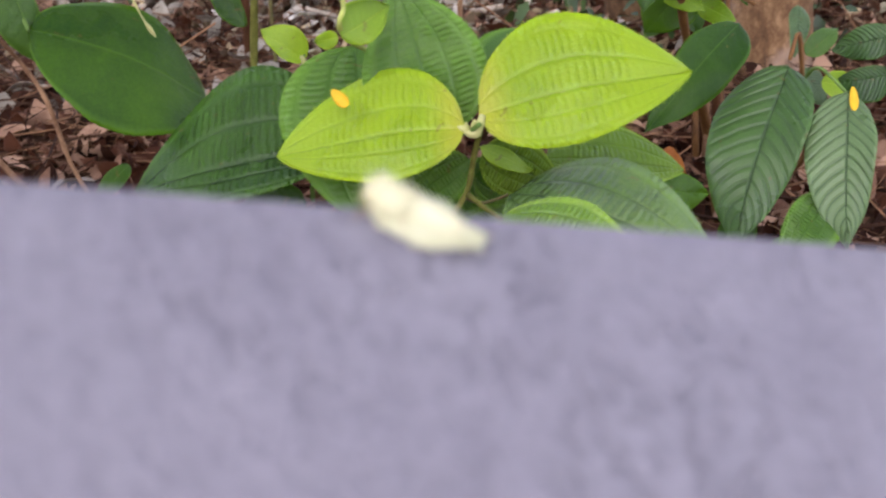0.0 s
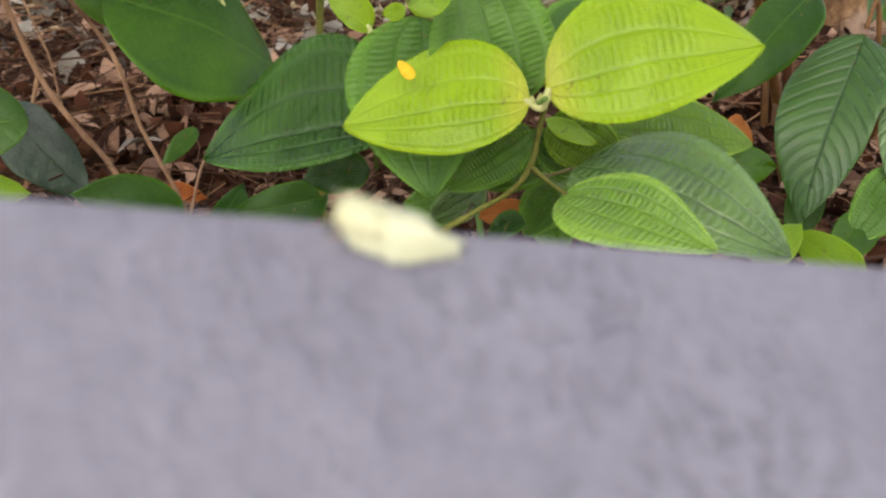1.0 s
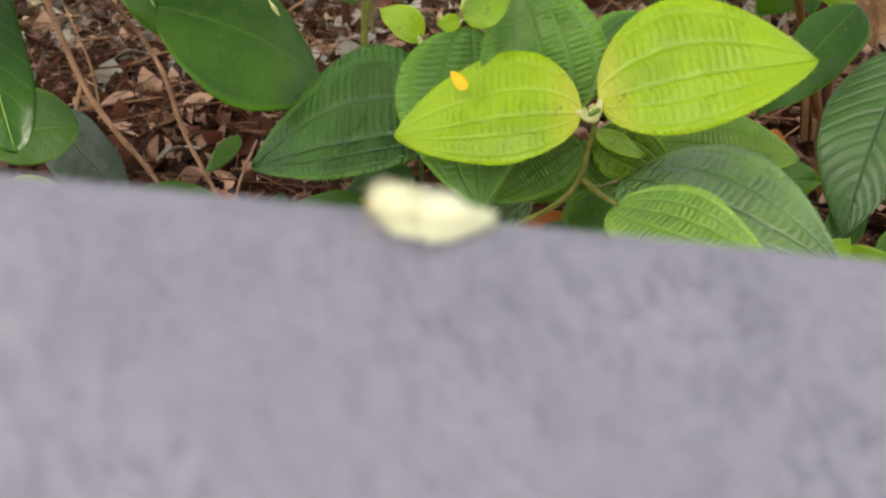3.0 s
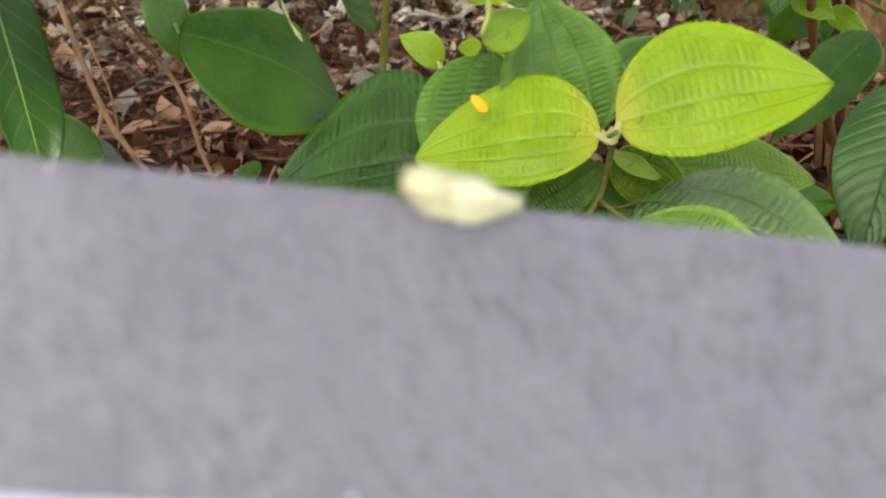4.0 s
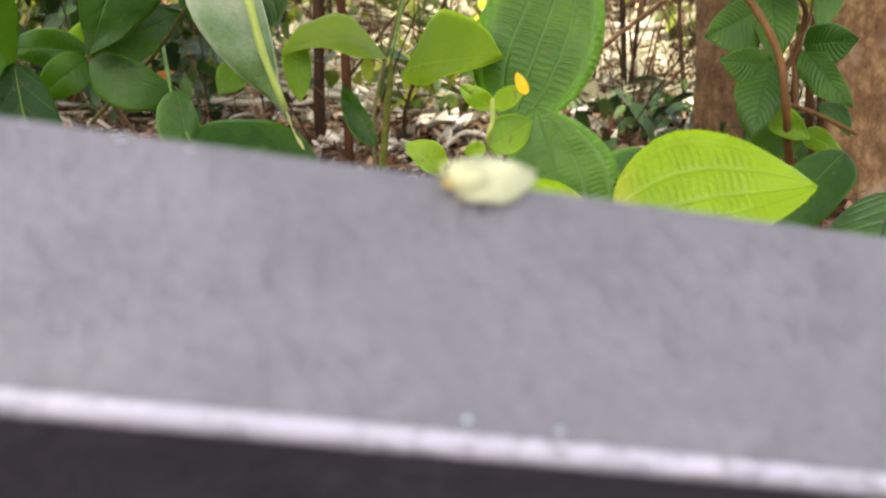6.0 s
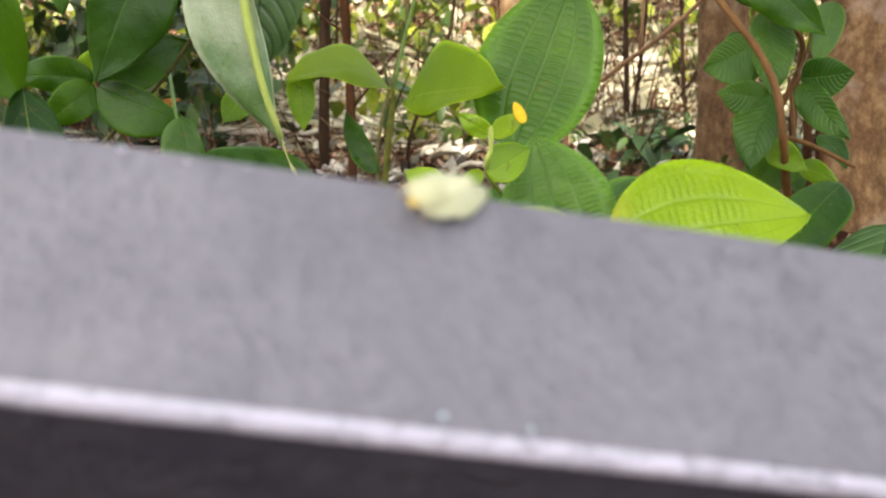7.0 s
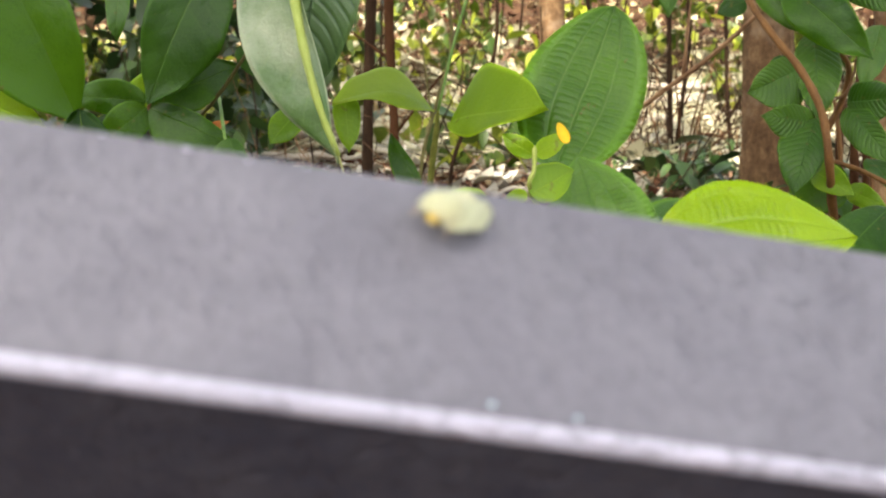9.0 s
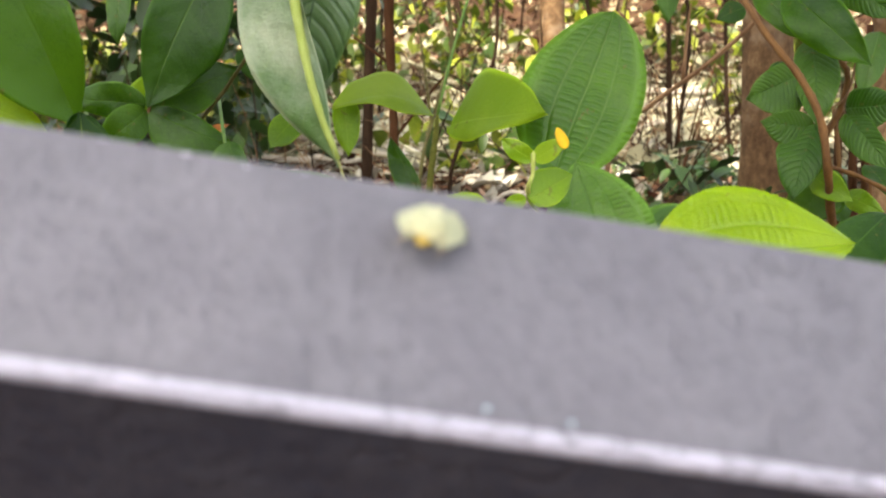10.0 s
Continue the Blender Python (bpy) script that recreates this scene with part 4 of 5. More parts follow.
leaf(broadleaf_shrub, PLAIN_GREEN, (-0.145, 0.939, 0.094), (-0.111, 0.986, 0.135), 0.013, 0.023, -141, droop=0.10, fold=0.08, shape=OVATE)
leaf(melastome, SMOOTH_DARK, (0.0260, 0.7883, 0.2265), (-0.0316, 0.8015, 0.2133), 0.0180, 0.0189, 115, droop=0.08, fold=0.08, shape=OVATE)
leaf(melastome, QUILT_LIGHT, (0.2972, 0.6711, 0.2284), (0.3133, 0.6144, 0.2247), 0.0123, 0.0142, -125, droop=0.08, fold=0.08, shape=OVATE)
leaf(melastome, SMOOTH_LIGHT, (0.3776, 0.6314, 0.1897), (0.3435, 0.6824, 0.2039), 0.0151, 0.0161, 123, droop=0.08, fold=0.08, shape=OVATE)
leaf(melastome, SMOOTH_LIGHT, (0.3029, 0.6513, 0.1963), (0.3426, 0.6673, 0.2190), 0.0104, 0.0161, -141, droop=0.08, fold=0.08, shape=OVATE)
leaf(veined_shrub, PLAIN_GREEN, (0.485, 0.831, 0.145), (0.436, 0.802, 0.109), 0.023, 0.016, 148, droop=0.08, fold=0.08, shape=OVATE)
leaf(melastome, SMOOTH_DARK, (0.3180, 0.7911, 0.2190), (0.3709, 0.7873, 0.2124), 0.0170, 0.0208, -111, droop=0.08, fold=0.08, shape=OVATE)
leaf(broadleaf_shrub, LIME_SMALL, (-0.365, 0.732, 0.453), (-0.313, 0.754, 0.423), 0.014, 0.028, -96, droop=0.05, fold=0.08, shape=OVATE)
stem(veined_shrub, "branch", BRANCH_RED, [(0.453, 1.108, 0.419, 0.0024), (0.460, 1.100, 0.368, 0.0028), (0.465, 1.087, 0.297, 0.0030), (0.458, 1.032, 0.157, 0.0035)])
stem(veined_shrub, "branch", BARK_TWIG, [(0.503, 1.142, 0.436, 0.0016), (0.493, 1.143, 0.383, 0.0020), (0.500, 1.126, 0.290, 0.0024), (0.474, 1.046, 0.152, 0.0030)])
stem(veined_shrub, "branch", BRANCH_RED, [(0.534, 1.181, 0.400, 0.0024), (0.531, 1.176, 0.344, 0.0028), (0.535, 1.164, 0.282, 0.0030), (0.493, 1.059, 0.148, 0.0035)])
stem(veined_shrub, "branch", BARK_TWIG, [(0.411, 1.039, 0.418, 0.0010), (0.434, 1.031, 0.437, 0.0014), (0.445, 1.039, 0.478, 0.0012)])
leaf(melastome, QUILT_MID, (0.1848, 0.7514, 0.2577), (0.1120, 0.7826, 0.2086), 0.0217, 0.0217, 110, droop=0.08, fold=0.08, shape=OVATE)
leaf(melastome, QUILT_SHEEN, (0.1158, 0.7306, 0.2313), (0.0714, 0.7391, 0.1982), 0.0151, 0.0142, 114, droop=0.10, fold=0.08, shape=OVATE)
leaf(melastome, QUILT_MID, (0.1857, 0.8110, 0.2549), (0.2349, 0.7977, 0.1963), 0.0217, 0.0227, -109, droop=0.08, fold=0.08, shape=OVATE)
leaf(melastome, QUILT_MID, (0.1640, 0.8119, 0.1935), (0.1933, 0.7977, 0.1330), 0.0246, 0.0198, -119, droop=0.08, fold=0.08, shape=OVATE)
leaf(melastome, PLAIN_GREEN, (0.0969, 0.8497, 0.1689), (0.0383, 0.8507, 0.1254), 0.0246, 0.0170, 113, droop=0.08, fold=0.08, shape=OVATE)
leaf(melastome, QUILT_MID, (0.1895, 0.7911, 0.2067), (0.1574, 0.7940, 0.1538), 0.0180, 0.0198, 110, droop=0.08, fold=0.08, shape=OVATE)
leaf(veined_shrub, QUILT_MID, (0.517, 0.845, 0.180), (0.460, 0.813, 0.123), 0.029, 0.023, 144, droop=0.08, fold=0.08, shape=OVATE)
leaf(veined_shrub, PLAIN_GREEN, (0.455, 0.889, 0.147), (0.427, 0.856, 0.103), 0.018, 0.019, 163, droop=0.08, fold=0.08, shape=OVATE)
leaf(melastome, QUILT_SHEEN, (0.1950, 0.7000, 0.2466), (0.1560, 0.7300, 0.2600), 0.0200, 0.0190, 133, droop=0.08, fold=0.08, shape=OVATE)
leaf(melastome, QUILT_WARM, (0.1604, 0.7350, 0.2400), (0.2115, 0.7600, 0.2640), 0.0160, 0.0170, -128, droop=0.08, fold=0.08, shape=OVATE)
leaf(veined_shrub, LIME_SMALL, (0.4468, 1.000, 0.315), (0.4747, 0.980, 0.301), 0.009, 0.007, -133, droop=0.10, fold=0.08, shape=OVATE)
leaf(veined_shrub, LIME_SMALL, (0.543, 0.940, 0.264), (0.585, 0.930, 0.250), 0.016, 0.014, -123, droop=0.10, fold=0.08, shape=OVATE)
leaf(veined_shrub, PINNATE_PALE, (0.616, 1.150, 0.300), (0.604, 1.120, 0.244), 0.014, 0.012, 161, droop=0.08, fold=0.08, shape=OVATE)
leaf(veined_shrub, PINNATE_PALE, (0.581, 1.050, 0.249), (0.601, 1.030, 0.209), 0.014, 0.015, -142, droop=0.08, fold=0.08, shape=OVATE)
leaf(veined_shrub, SMOOTH_MID, (0.662, 1.200, 0.226), (0.711, 1.220, 0.255), 0.016, 0.014, -127, droop=0.08, fold=0.08, shape=OVATE)
leaf(veined_shrub, SMOOTH_MID, (0.462, 1.030, 0.505), (0.434, 1.000, 0.440), 0.017, 0.016, 144, droop=0.08, fold=0.08, shape=OVATE)
leaf(broadleaf_shrub, PLAIN_GREEN, (-0.214, 1.020, 0.482), (-0.176, 1.000, 0.445), 0.018, 0.014, -130, droop=0.08, fold=0.08, shape=OVATE)
leaf(broadleaf_shrub, SMOOTH_LIGHT, (-0.154, 1.030, 0.414), (-0.182, 1.000, 0.382), 0.019, 0.018, 143, droop=0.08, fold=0.08, shape=OVATE)
leaf(broadleaf_shrub, SMOOTH_MID, (-0.338, 1.030, 0.549), (-0.342, 1.020, 0.488), 0.013, 0.013, 2, droop=0.08, fold=0.08, shape=OVATE)
leaf(veined_shrub, PLAIN_GREEN, (0.422, 1.120, 0.547), (0.374, 1.100, 0.512), 0.024, 0.022, 127, droop=0.08, fold=0.08, shape=OVATE)
leaf(veined_shrub, SMOOTH_DARK, (0.371, 1.060, 0.472), (0.359, 1.020, 0.402), 0.018, 0.018, 166, droop=0.08, fold=0.08, shape=OVATE)
leaf(veined_shrub, PLAIN_GREEN, (0.494, 1.100, 0.354), (0.506, 1.050, 0.322), 0.016, 0.014, -167, droop=0.08, fold=0.08, shape=OVATE)
leaf(veined_shrub, PLAIN_GREEN, (0.438, 1.080, 0.331), (0.439, 1.020, 0.296), 0.020, 0.020, -179, droop=0.08, fold=0.08, shape=OVATE)
leaf(veined_shrub, SMOOTH_MID, (0.447, 1.140, 0.300), (0.417, 1.120, 0.275), 0.014, 0.013, 134, droop=0.08, fold=0.08, shape=OVATE)
leaf(veined_shrub, PLAIN_GREEN, (0.339, 1.100, 0.531), (0.308, 1.100, 0.517), 0.014, 0.013, 118, droop=0.08, fold=0.08, shape=OVATE)
leaf(veined_shrub, SMOOTH_MID, (0.256, 1.150, 0.589), (0.259, 1.120, 0.514), 0.018, 0.018, -175, droop=0.08, fold=0.08, shape=OVATE)
stem(veined_shrub, "petiole", BRANCH_RED, [(0.256, 1.150, 0.589, 0.0012), (0.285, 1.125, 0.600, 0.0016), (0.314, 1.100, 0.575, 0.0020)])
stem(veined_shrub, "branch", STEM_RUST, [(0.471, 1.130, 0.414, 0.0040), (0.466, 1.115, 0.360, 0.0044), (0.465, 1.100, 0.314, 0.0048), (0.470, 1.060, 0.150, 0.0050)])
stem(veined_shrub, "branch", STEM_RUST, [(0.497, 1.150, 0.450, 0.0044), (0.492, 1.135, 0.370, 0.0050), (0.491, 1.120, 0.307, 0.0054), (0.484, 1.070, 0.148, 0.0056)])
stem(veined_shrub, "branch", STEM_RUST, [(0.526, 1.200, 0.513, 0.0036), (0.515, 1.160, 0.400, 0.0042), (0.510, 1.130, 0.298, 0.0046), (0.498, 1.075, 0.150, 0.0050)])


# orange dead leaves caught low among the stems
for m_base, m_tip, wa, wb, tw in (((0.163, 0.805, 0.176), (0.119, 0.826, 0.159), 0.011, 0.011, 116), ((-0.224, 1.116, 0.077), (-0.174, 1.101, 0.069), 0.012, 0.013, -117), ((0.483, 1.198, 0.110), (0.501, 1.159, 0.089), 0.011, 0.013, -122), ((-0.262, 1.075, 0.372), (-0.234, 1.050, 0.402), 0.011, 0.010, -112)):
    fallen = leaf(ground_mark, DEAD_ORANGE, m_base, m_tip, wa, wb, tw, 0.15, 0.25, OVATE, name="dead_leaf")
    fallen.parent = None
    tagged(fallen, "curled orange dead leaf among the stems", "dead leaf", group="orange dead leaves")
for m_base, m_tip, wa, wb, tw in (((-0.119, 1.990, 0.059), (-0.057, 2.068, 0.071), 0.028, 0.025, 178), ((-0.150, 3.410, 0.057), (-0.060, 3.503, 0.073), 0.036, 0.032, 176), ((0.069, 2.692, 0.058), (0.186, 2.716, 0.072), 0.040, 0.036, 164), ((-0.248, 3.686, 0.057), (-0.341, 3.791, 0.073), 0.036, 0.032, 206), ((0.006, 3.129, 0.059), (0.106, 3.139, 0.071), 0.028, 0.025, 162), ((0.588, 3.013, 0.055), (0.646, 3.162, 0.075), 0.050, 0.045, 184), ((-0.515, 2.896, 0.059), (-0.423, 2.935, 0.071), 0.030, 0.027, 168), ((-0.112, 4.907, 0.055), (0.041, 4.955, 0.075), 0.040, 0.036, 166), ((-0.258, 2.921, 0.059), (-0.181, 2.986, 0.071), 0.030, 0.027, 174), ((-0.382, 2.962, 0.058), (-0.277, 3.019, 0.072), 0.036, 0.032, 170), ((-0.067, 3.098, 0.057), (-0.190, 3.141, 0.073), 0.040, 0.036, 216), ((-0.444, 3.175, 0.058), (-0.401, 3.287, 0.072), 0.030, 0.027, 184), ((0.008, 2.930, 0.058), (0.126, 2.954, 0.072), 0.034, 0.031, 164), ((0.135, 2.710, 0.057), (0.216, 2.812, 0.073), 0.040, 0.036, 178), ((0.285, 3.178, 0.057), (0.180, 3.255, 0.073), 0.030, 0.027, 210), ((0.548, 2.926, 0.057), (0.677, 2.981, 0.073), 0.040, 0.036, 168), ((0.554, 2.666, 0.059), (0.457, 2.690, 0.071), 0.030, 0.027, 218), ((0.762, 3.008, 0.057), (0.902, 3.022, 0.073), 0.030, 0.027, 162), ((0.666, 3.419, 0.054), (0.838, 3.472, 0.076), 0.040, 0.036, 166), ((-0.779, 2.598, 0.061), (-0.730, 2.631, 0.069), 0.020, 0.018, 172), ((-0.635, 2.731, 0.061), (-0.698, 2.761, 0.069), 0.022, 0.020, 214), ((-0.683, 3.002, 0.061), (-0.614, 3.015, 0.069), 0.020, 0.018, 164), ((-0.670, 2.419, 0.062), (-0.667, 2.469, 0.068), 0.016, 0.014, 190), ((-0.159, 2.464, 0.061), (-0.211, 2.511, 0.069), 0.026, 0.023, 208), ((-0.030, 2.381, 0.061), (0.035, 2.409, 0.069), 0.022, 0.020, 168), ((0.035, 2.112, 0.061), (0.010, 2.166, 0.069), 0.020, 0.018, 200), ((-0.053, 1.908, 0.061), (-0.011, 1.951, 0.069), 0.022, 0.020, 176), ((-0.535, 3.594, 0.059), (-0.447, 3.642, 0.071), 0.030, 0.027, 170), ((-0.326, 1.284, 0.061), (-0.268, 1.302, 0.069), 0.014, 0.013, 166), ((-0.530, 1.803, 0.060), (-0.451, 1.819, 0.070), 0.020, 0.018, 164), ((-0.538, 1.927, 0.061), (-0.598, 1.963, 0.069), 0.020, 0.018, 212)):
    fallen = leaf(ground_mark, DEAD_DUN if m_base[1] < 2.3 else DEAD_PALE, m_base, m_tip, wa, wb, tw, 0.12, 0.35, OVATE, name="dead_leaf")
    fallen.parent = None
    tagged(fallen, "large curled bleached grey leaf on the litter", "dead leaf", group="bleached dead leaves")
bpy.data.objects.remove(ground_mark)

# roots that carry the stems down into the soil
for thing, name, mat, top, r in ((melastome, "stem_base", STEM_BROWN, (0.0553, 0.6806, 0.1056), 0.004), (tall_melastome, "stem_base", STEM_GREEN, (0.121, 0.847, 0.162), 0.003),
                                 (smooth_seedling, "stem_base", STEM_GREEN, (-0.030, 0.950, 0.082), 0.0055), (broadleaf_shrub, "stem_base", BARK_TWIG, (-0.147, 0.924, 0.066), 0.0028),
                                 (bare_shrub, "stem_base", BARK_TWIG, (-0.247, 1.087, -0.018), 0.0046), (veined_shrub, "stem_base", BRANCH_RED, (0.520, 1.085, 0.050), 0.008)):
    o = thing.location
    x, y, z = top
    stem(thing, name, mat, [(x, y, z, r), ((x + o.x) / 2, (y + o.y) / 2, (z + o.z) / 2, r * 1.1), (o.x, o.y, o.z, r * 1.3)])


# ---- petals lying on the leaves ----
def petal(base, tip, width, twist, label, thick=0.0014):
    m, length = leaf_pose(base, tip, twist)
    bm = bmesh.new()
    bmesh.ops.create_uvsphere(bm, u_segments=16, v_segments=10, radius=1.0)
    for v in bm.verts:
        u = v.co.x
        v.co = Vector(((u + 1) / 2 * length, v.co.y * width * (1 + 0.15 * u), v.co.z * thick + 0.12 * length * u * u))
    ob = part("fallen_petal", bm, PETAL, at=m)
    return tagged(ob, label, "petal")


petal((0.0525, 0.6598, 0.3522), (0.0619, 0.6513, 0.3428), 0.0042, -130, "bright yellow petal fallen on a lime leaf")
petal((0.077, 0.637, 0.439), (0.083, 0.630, 0.426), 0.0038, -131, "bright yellow petal caught on the sprout")
petal((0.535, 0.868, 0.278), (0.534, 0.856, 0.258), 0.0040, -151, "yellow petal on a pale ribbed leaf")


# ---- trees and saplings ----
def tree_trunk(name, x, y, r, height, lean, label, material=TRUNK_BARK, seed=0):
    rnd = random.Random(seed)
    o = group_at(name, root(x, y), label, "tree")
    bm = bmesh.new()
    rings, sides, n = [], 20, 22
    for i in range(n + 1):
        h = i / n * height
        taper = r * (1.0 - 0.35 * i / n) * (1 + 0.18 * math.exp(-h / 0.12))
        cx, cy = lean[0] * h + 0.04 * math.sin(h * 1.3 + seed), lean[1] * h
        rings.append([bm.verts.new((cx + math.cos(a) * taper * k, cy + math.sin(a) * taper * k, h))
                      for a in (j * math.tau / sides for j in range(sides))
                      for k in [1 + 0.10 * noise.noise((math.cos(a) * 2 + seed, math.sin(a) * 2, h * 5))]])
    for a, b in zip(rings, rings[1:]):
        for j in range(sides):
            bm.faces.new((a[j], a[(j + 1) % sides], b[(j + 1) % sides], b[j]))
    bm.faces.new(rings[-1])
    part("trunk", bm, material, o)
    return o


def crown(tree, centre, size, count, seed, material=CANOPY):
    """Leaf clumps spread through a crown of uneven outline."""
    rnd = random.Random(seed)
    verts, faces = [], []
    lobes = [(rnd.gauss(0, 0.5), rnd.gauss(0, 0.5), rnd.gauss(0, 0.35)) for _ in range(26)]
    for _ in range(count):
        lx, ly, lz = rnd.choice(lobes)
        p = Vector((centre[0] + size[0] * (lx + rnd.gauss(0, 0.16)), centre[1] + size[1] * (ly + rnd.gauss(0, 0.16)), centre[2] + size[2] * (lz + rnd.gauss(0, 0.2))))
        L = rnd.uniform(0.10, 0.24)
        m = Matrix.Translation(p) @ pose(0, 0, 0, rnd.gauss(0, 30), rnd.gauss(0, 30), rnd.uniform(0, 360))
        k = len(verts)
        for u, w in ((0, 0), (0.35, 0.26), (0.35, -0.26), (0.7, 0.2), (0.7, -0.2), (1, 0)):
            verts.append(tuple(m @ Vector((u * L, w * L, -0.15 * L * u * u))))
        faces += [(k, k + 1, k + 2), (k + 1, k + 3, k + 4, k + 2), (k + 3, k + 5, k + 4)]
    me = bpy.data.meshes.new("crown")
    me.from_pydata(verts, [], faces)
    me.materials.append(material)
    ob = new("crown", me)
    ob.parent = tree
    ob["kind"] = "stuff"
    return ob


tree_a = tree_trunk("tree", 0.762, 2.308, 0.060, 5.0, (-0.066, 0.0), "slim tree with flaking orange-brown bark", seed=1)
tree_b = tree_trunk("tree", 0.900, 1.860, 0.075, 5.0, (-0.03, 0.03), "slim tree with pinkish-brown bark behind the ribbed shrub", TRUNK_PALE, seed=2)
tree_c = tree_trunk("tree", 0.52, 4.47, 0.060, 6.0, (0.0, 0.02), "forest tree with brown bark in the undergrowth", seed=3)
# Three trees out of view, added so that their crowns hold off the sun.
shade_tree_d = tree_trunk("tree", -1.9, -2.4, 0.10, 6.0, (0.0, 0.0), "unseen tree added to shade the rail and near plants", seed=4)
shade_tree_e = tree_trunk("tree", 1.6, -2.6, 0.09, 6.0, (0.0, 0.0), "unseen tree added to shade the rail and near plants", seed=5)
shade_tree_f = tree_trunk("tree", -2.3, 0.9, 0.09, 6.0, (0.0, 0.0), "unseen tree added to shade the left background", seed=6)
crown(shade_tree_d, (0.5, 1.2, 4.6), (2.0, 1.5, 0.6), 5200, 21)
crown(shade_tree_e, (-1.0, 1.1, 4.9), (2.2, 1.5, 0.6), 5200, 22)
crown(shade_tree_f, (-0.3, 0.5, 5.0), (1.7, 2.2, 0.6), 3000, 26)
crown(tree_a, (0.6, 0.8, 4.9), (1.6, 1.2, 0.6), 500, 24)
crown(tree_b, (0.5, 0.6, 4.9), (1.6, 1.2, 0.6), 500, 25)
crown(tree_c, (0.0, 1.0, 5.9), (2.0, 1.6, 0.8), 700, 23)


def sapling(points, label, material=STEM_DARK, twigs=3, seed=0):
    x, y, z, r = points[-1]
    o = group_at("sapling", root(x, y), label, "sapling", group="thin saplings in the undergrowth")
    stem(o, "stem", material, list(points) + [(o.location.x, o.location.y, o.location.z, r)])
    rnd = random.Random(seed)
    for _ in range(twigs):
        k = rnd.randrange(len(points) - 1)
        a = Vector(points[k][:3]).lerp(Vector(points[k + 1][:3]), rnd.random())
        L = rnd.uniform(0.1, 0.4)
        d = Vector((rnd.uniform(-1, 1), rnd.uniform(-0.4, 0.4), rnd.uniform(0.2, 0.9))).normalized()
        stem(o, "twig", material, [(*a, 0.003), (*(a + d * L * 0.5 + Vector((0, 0, 0.02))), 0.002), (*(a + d * L), 0.0008)], sides=6)
    return o


sapling([(0.763, 3.393, 0.896, 0.0080), (0.791, 3.409, 0.486, 0.0090), (0.806, 3.394, 0.212, 0.0100), (0.814, 3.360, -0.046, 0.0100)], "thin straight dark sapling stem", STEM_DARK, 2, 1)
sapling([(0.748, 3.192, 0.873, 0.0050), (0.807, 3.200, 0.523, 0.0060), (0.804, 3.197, 0.359, 0.0065), (0.784, 3.185, 0.136, 0.0070), (0.800, 3.262, -0.030, 0.0070)], "bent dark sapling stem", STEM_DARK, 3, 2)
sapling([(0.913, 3.253, 0.880, 0.0050), (0.954, 3.262, 0.412, 0.0070), (0.972, 3.243, 0.187, 0.0070), (0.995, 3.209, -0.021, 0.0070)], "thin dark sapling stem", STEM_DARK, 3, 3)
sapling([(-0.105, 1.984, 0.732, 0.0100), (-0.111, 1.997, 0.537, 0.0110), (-0.106, 1.995, 0.412, 0.0100), (-0.101, 1.984, 0.273, 0.0100)], "slender reddish-brown sapling stem", STEM_RUST, 3, 4)
sapling([(-0.187, 2.576, 0.801, 0.0140), (-0.191, 2.593, 0.548, 0.0160), (-0.196, 2.592, 0.445, 0.0160), (-0.206, 2.565, 0.130, 0.0160)], "dark brown sapling trunk", STEM_DARK, 3, 5)
sapling([(0.408, 1.212, 0.543, 0.0025), (0.385, 1.242, 0.505, 0.0028), (0.339, 1.275, 0.455, 0.0032), (0.286, 1.326, 0.403, 0.0032), (0.241, 1.369, 0.335, 0.0034)], "leaning pale dead sapling", BARK_TWIG, 2, 6)
sapling([(0.125, 2.579, 0.801, 0.0040), (0.144, 2.596, 0.489, 0.0050), (0.101, 2.593, 0.341, 0.0050), (0.025, 2.575, 0.144, 0.0060)], "thin dark sapling stem", STEM_DARK, 4, 7)
sapling([(-0.026, 1.887, 0.720, 0.0030), (0.018, 1.900, 0.492, 0.0040), (-0.016, 1.894, 0.350, 0.0040), (-0.044, 1.880, 0.229, 0.0040)], "thin olive-brown sapling stem", STEM_BROWN, 3, 8)


# ---- bleached fallen branches ----
def fallen_branch(points, seed):
    x, y = points[0][:2]
    o = group_at("fallen_branch", (x, y, ground_height(x, y)), "bleached dead branch lying on the litter", "branch", group="fallen branches")
    stem(o, "limb", LITTER_PALE_BARK, [(px, py, ground_height(px, py) + lift, r) for px, py, lift, r in points])
    return o


rnd = random.Random(31)
for k in range(22):
    x, y, turn = rnd.uniform(-1.0, 2.6), rnd.uniform(2.4, 6.5), rnd.gauss(0, 0.5)
    L, r = rnd.uniform(0.25, 0.9), rnd.uniform(0.004, 0.015)
    d = Vector((math.cos(turn), math.sin(turn)))
    fallen_branch([(x - d.x * L * u, y - d.y * L * u, 0.02 + r + rnd.uniform(0, 0.05), r * (1 - 0.5 * u)) for u in (-0.5, -0.3, -0.1, 0.15, 0.3, 0.5)], k)


# the pale limbs that lie across the glade
fallen_branch([(0.60, 3.20, 0.030, 0.009), (0.76, 3.21, 0.034, 0.011), (0.93, 3.23, 0.036, 0.012), (1.12, 3.25, 0.034, 0.012), (1.32, 3.25, 0.030, 0.011)], 40)
fallen_branch([(0.92, 3.11, 0.036, 0.006), (0.98, 3.05, 0.026, 0.008), (1.03, 2.99, 0.020, 0.008), (1.10, 2.94, 0.018, 0.007)], 41)
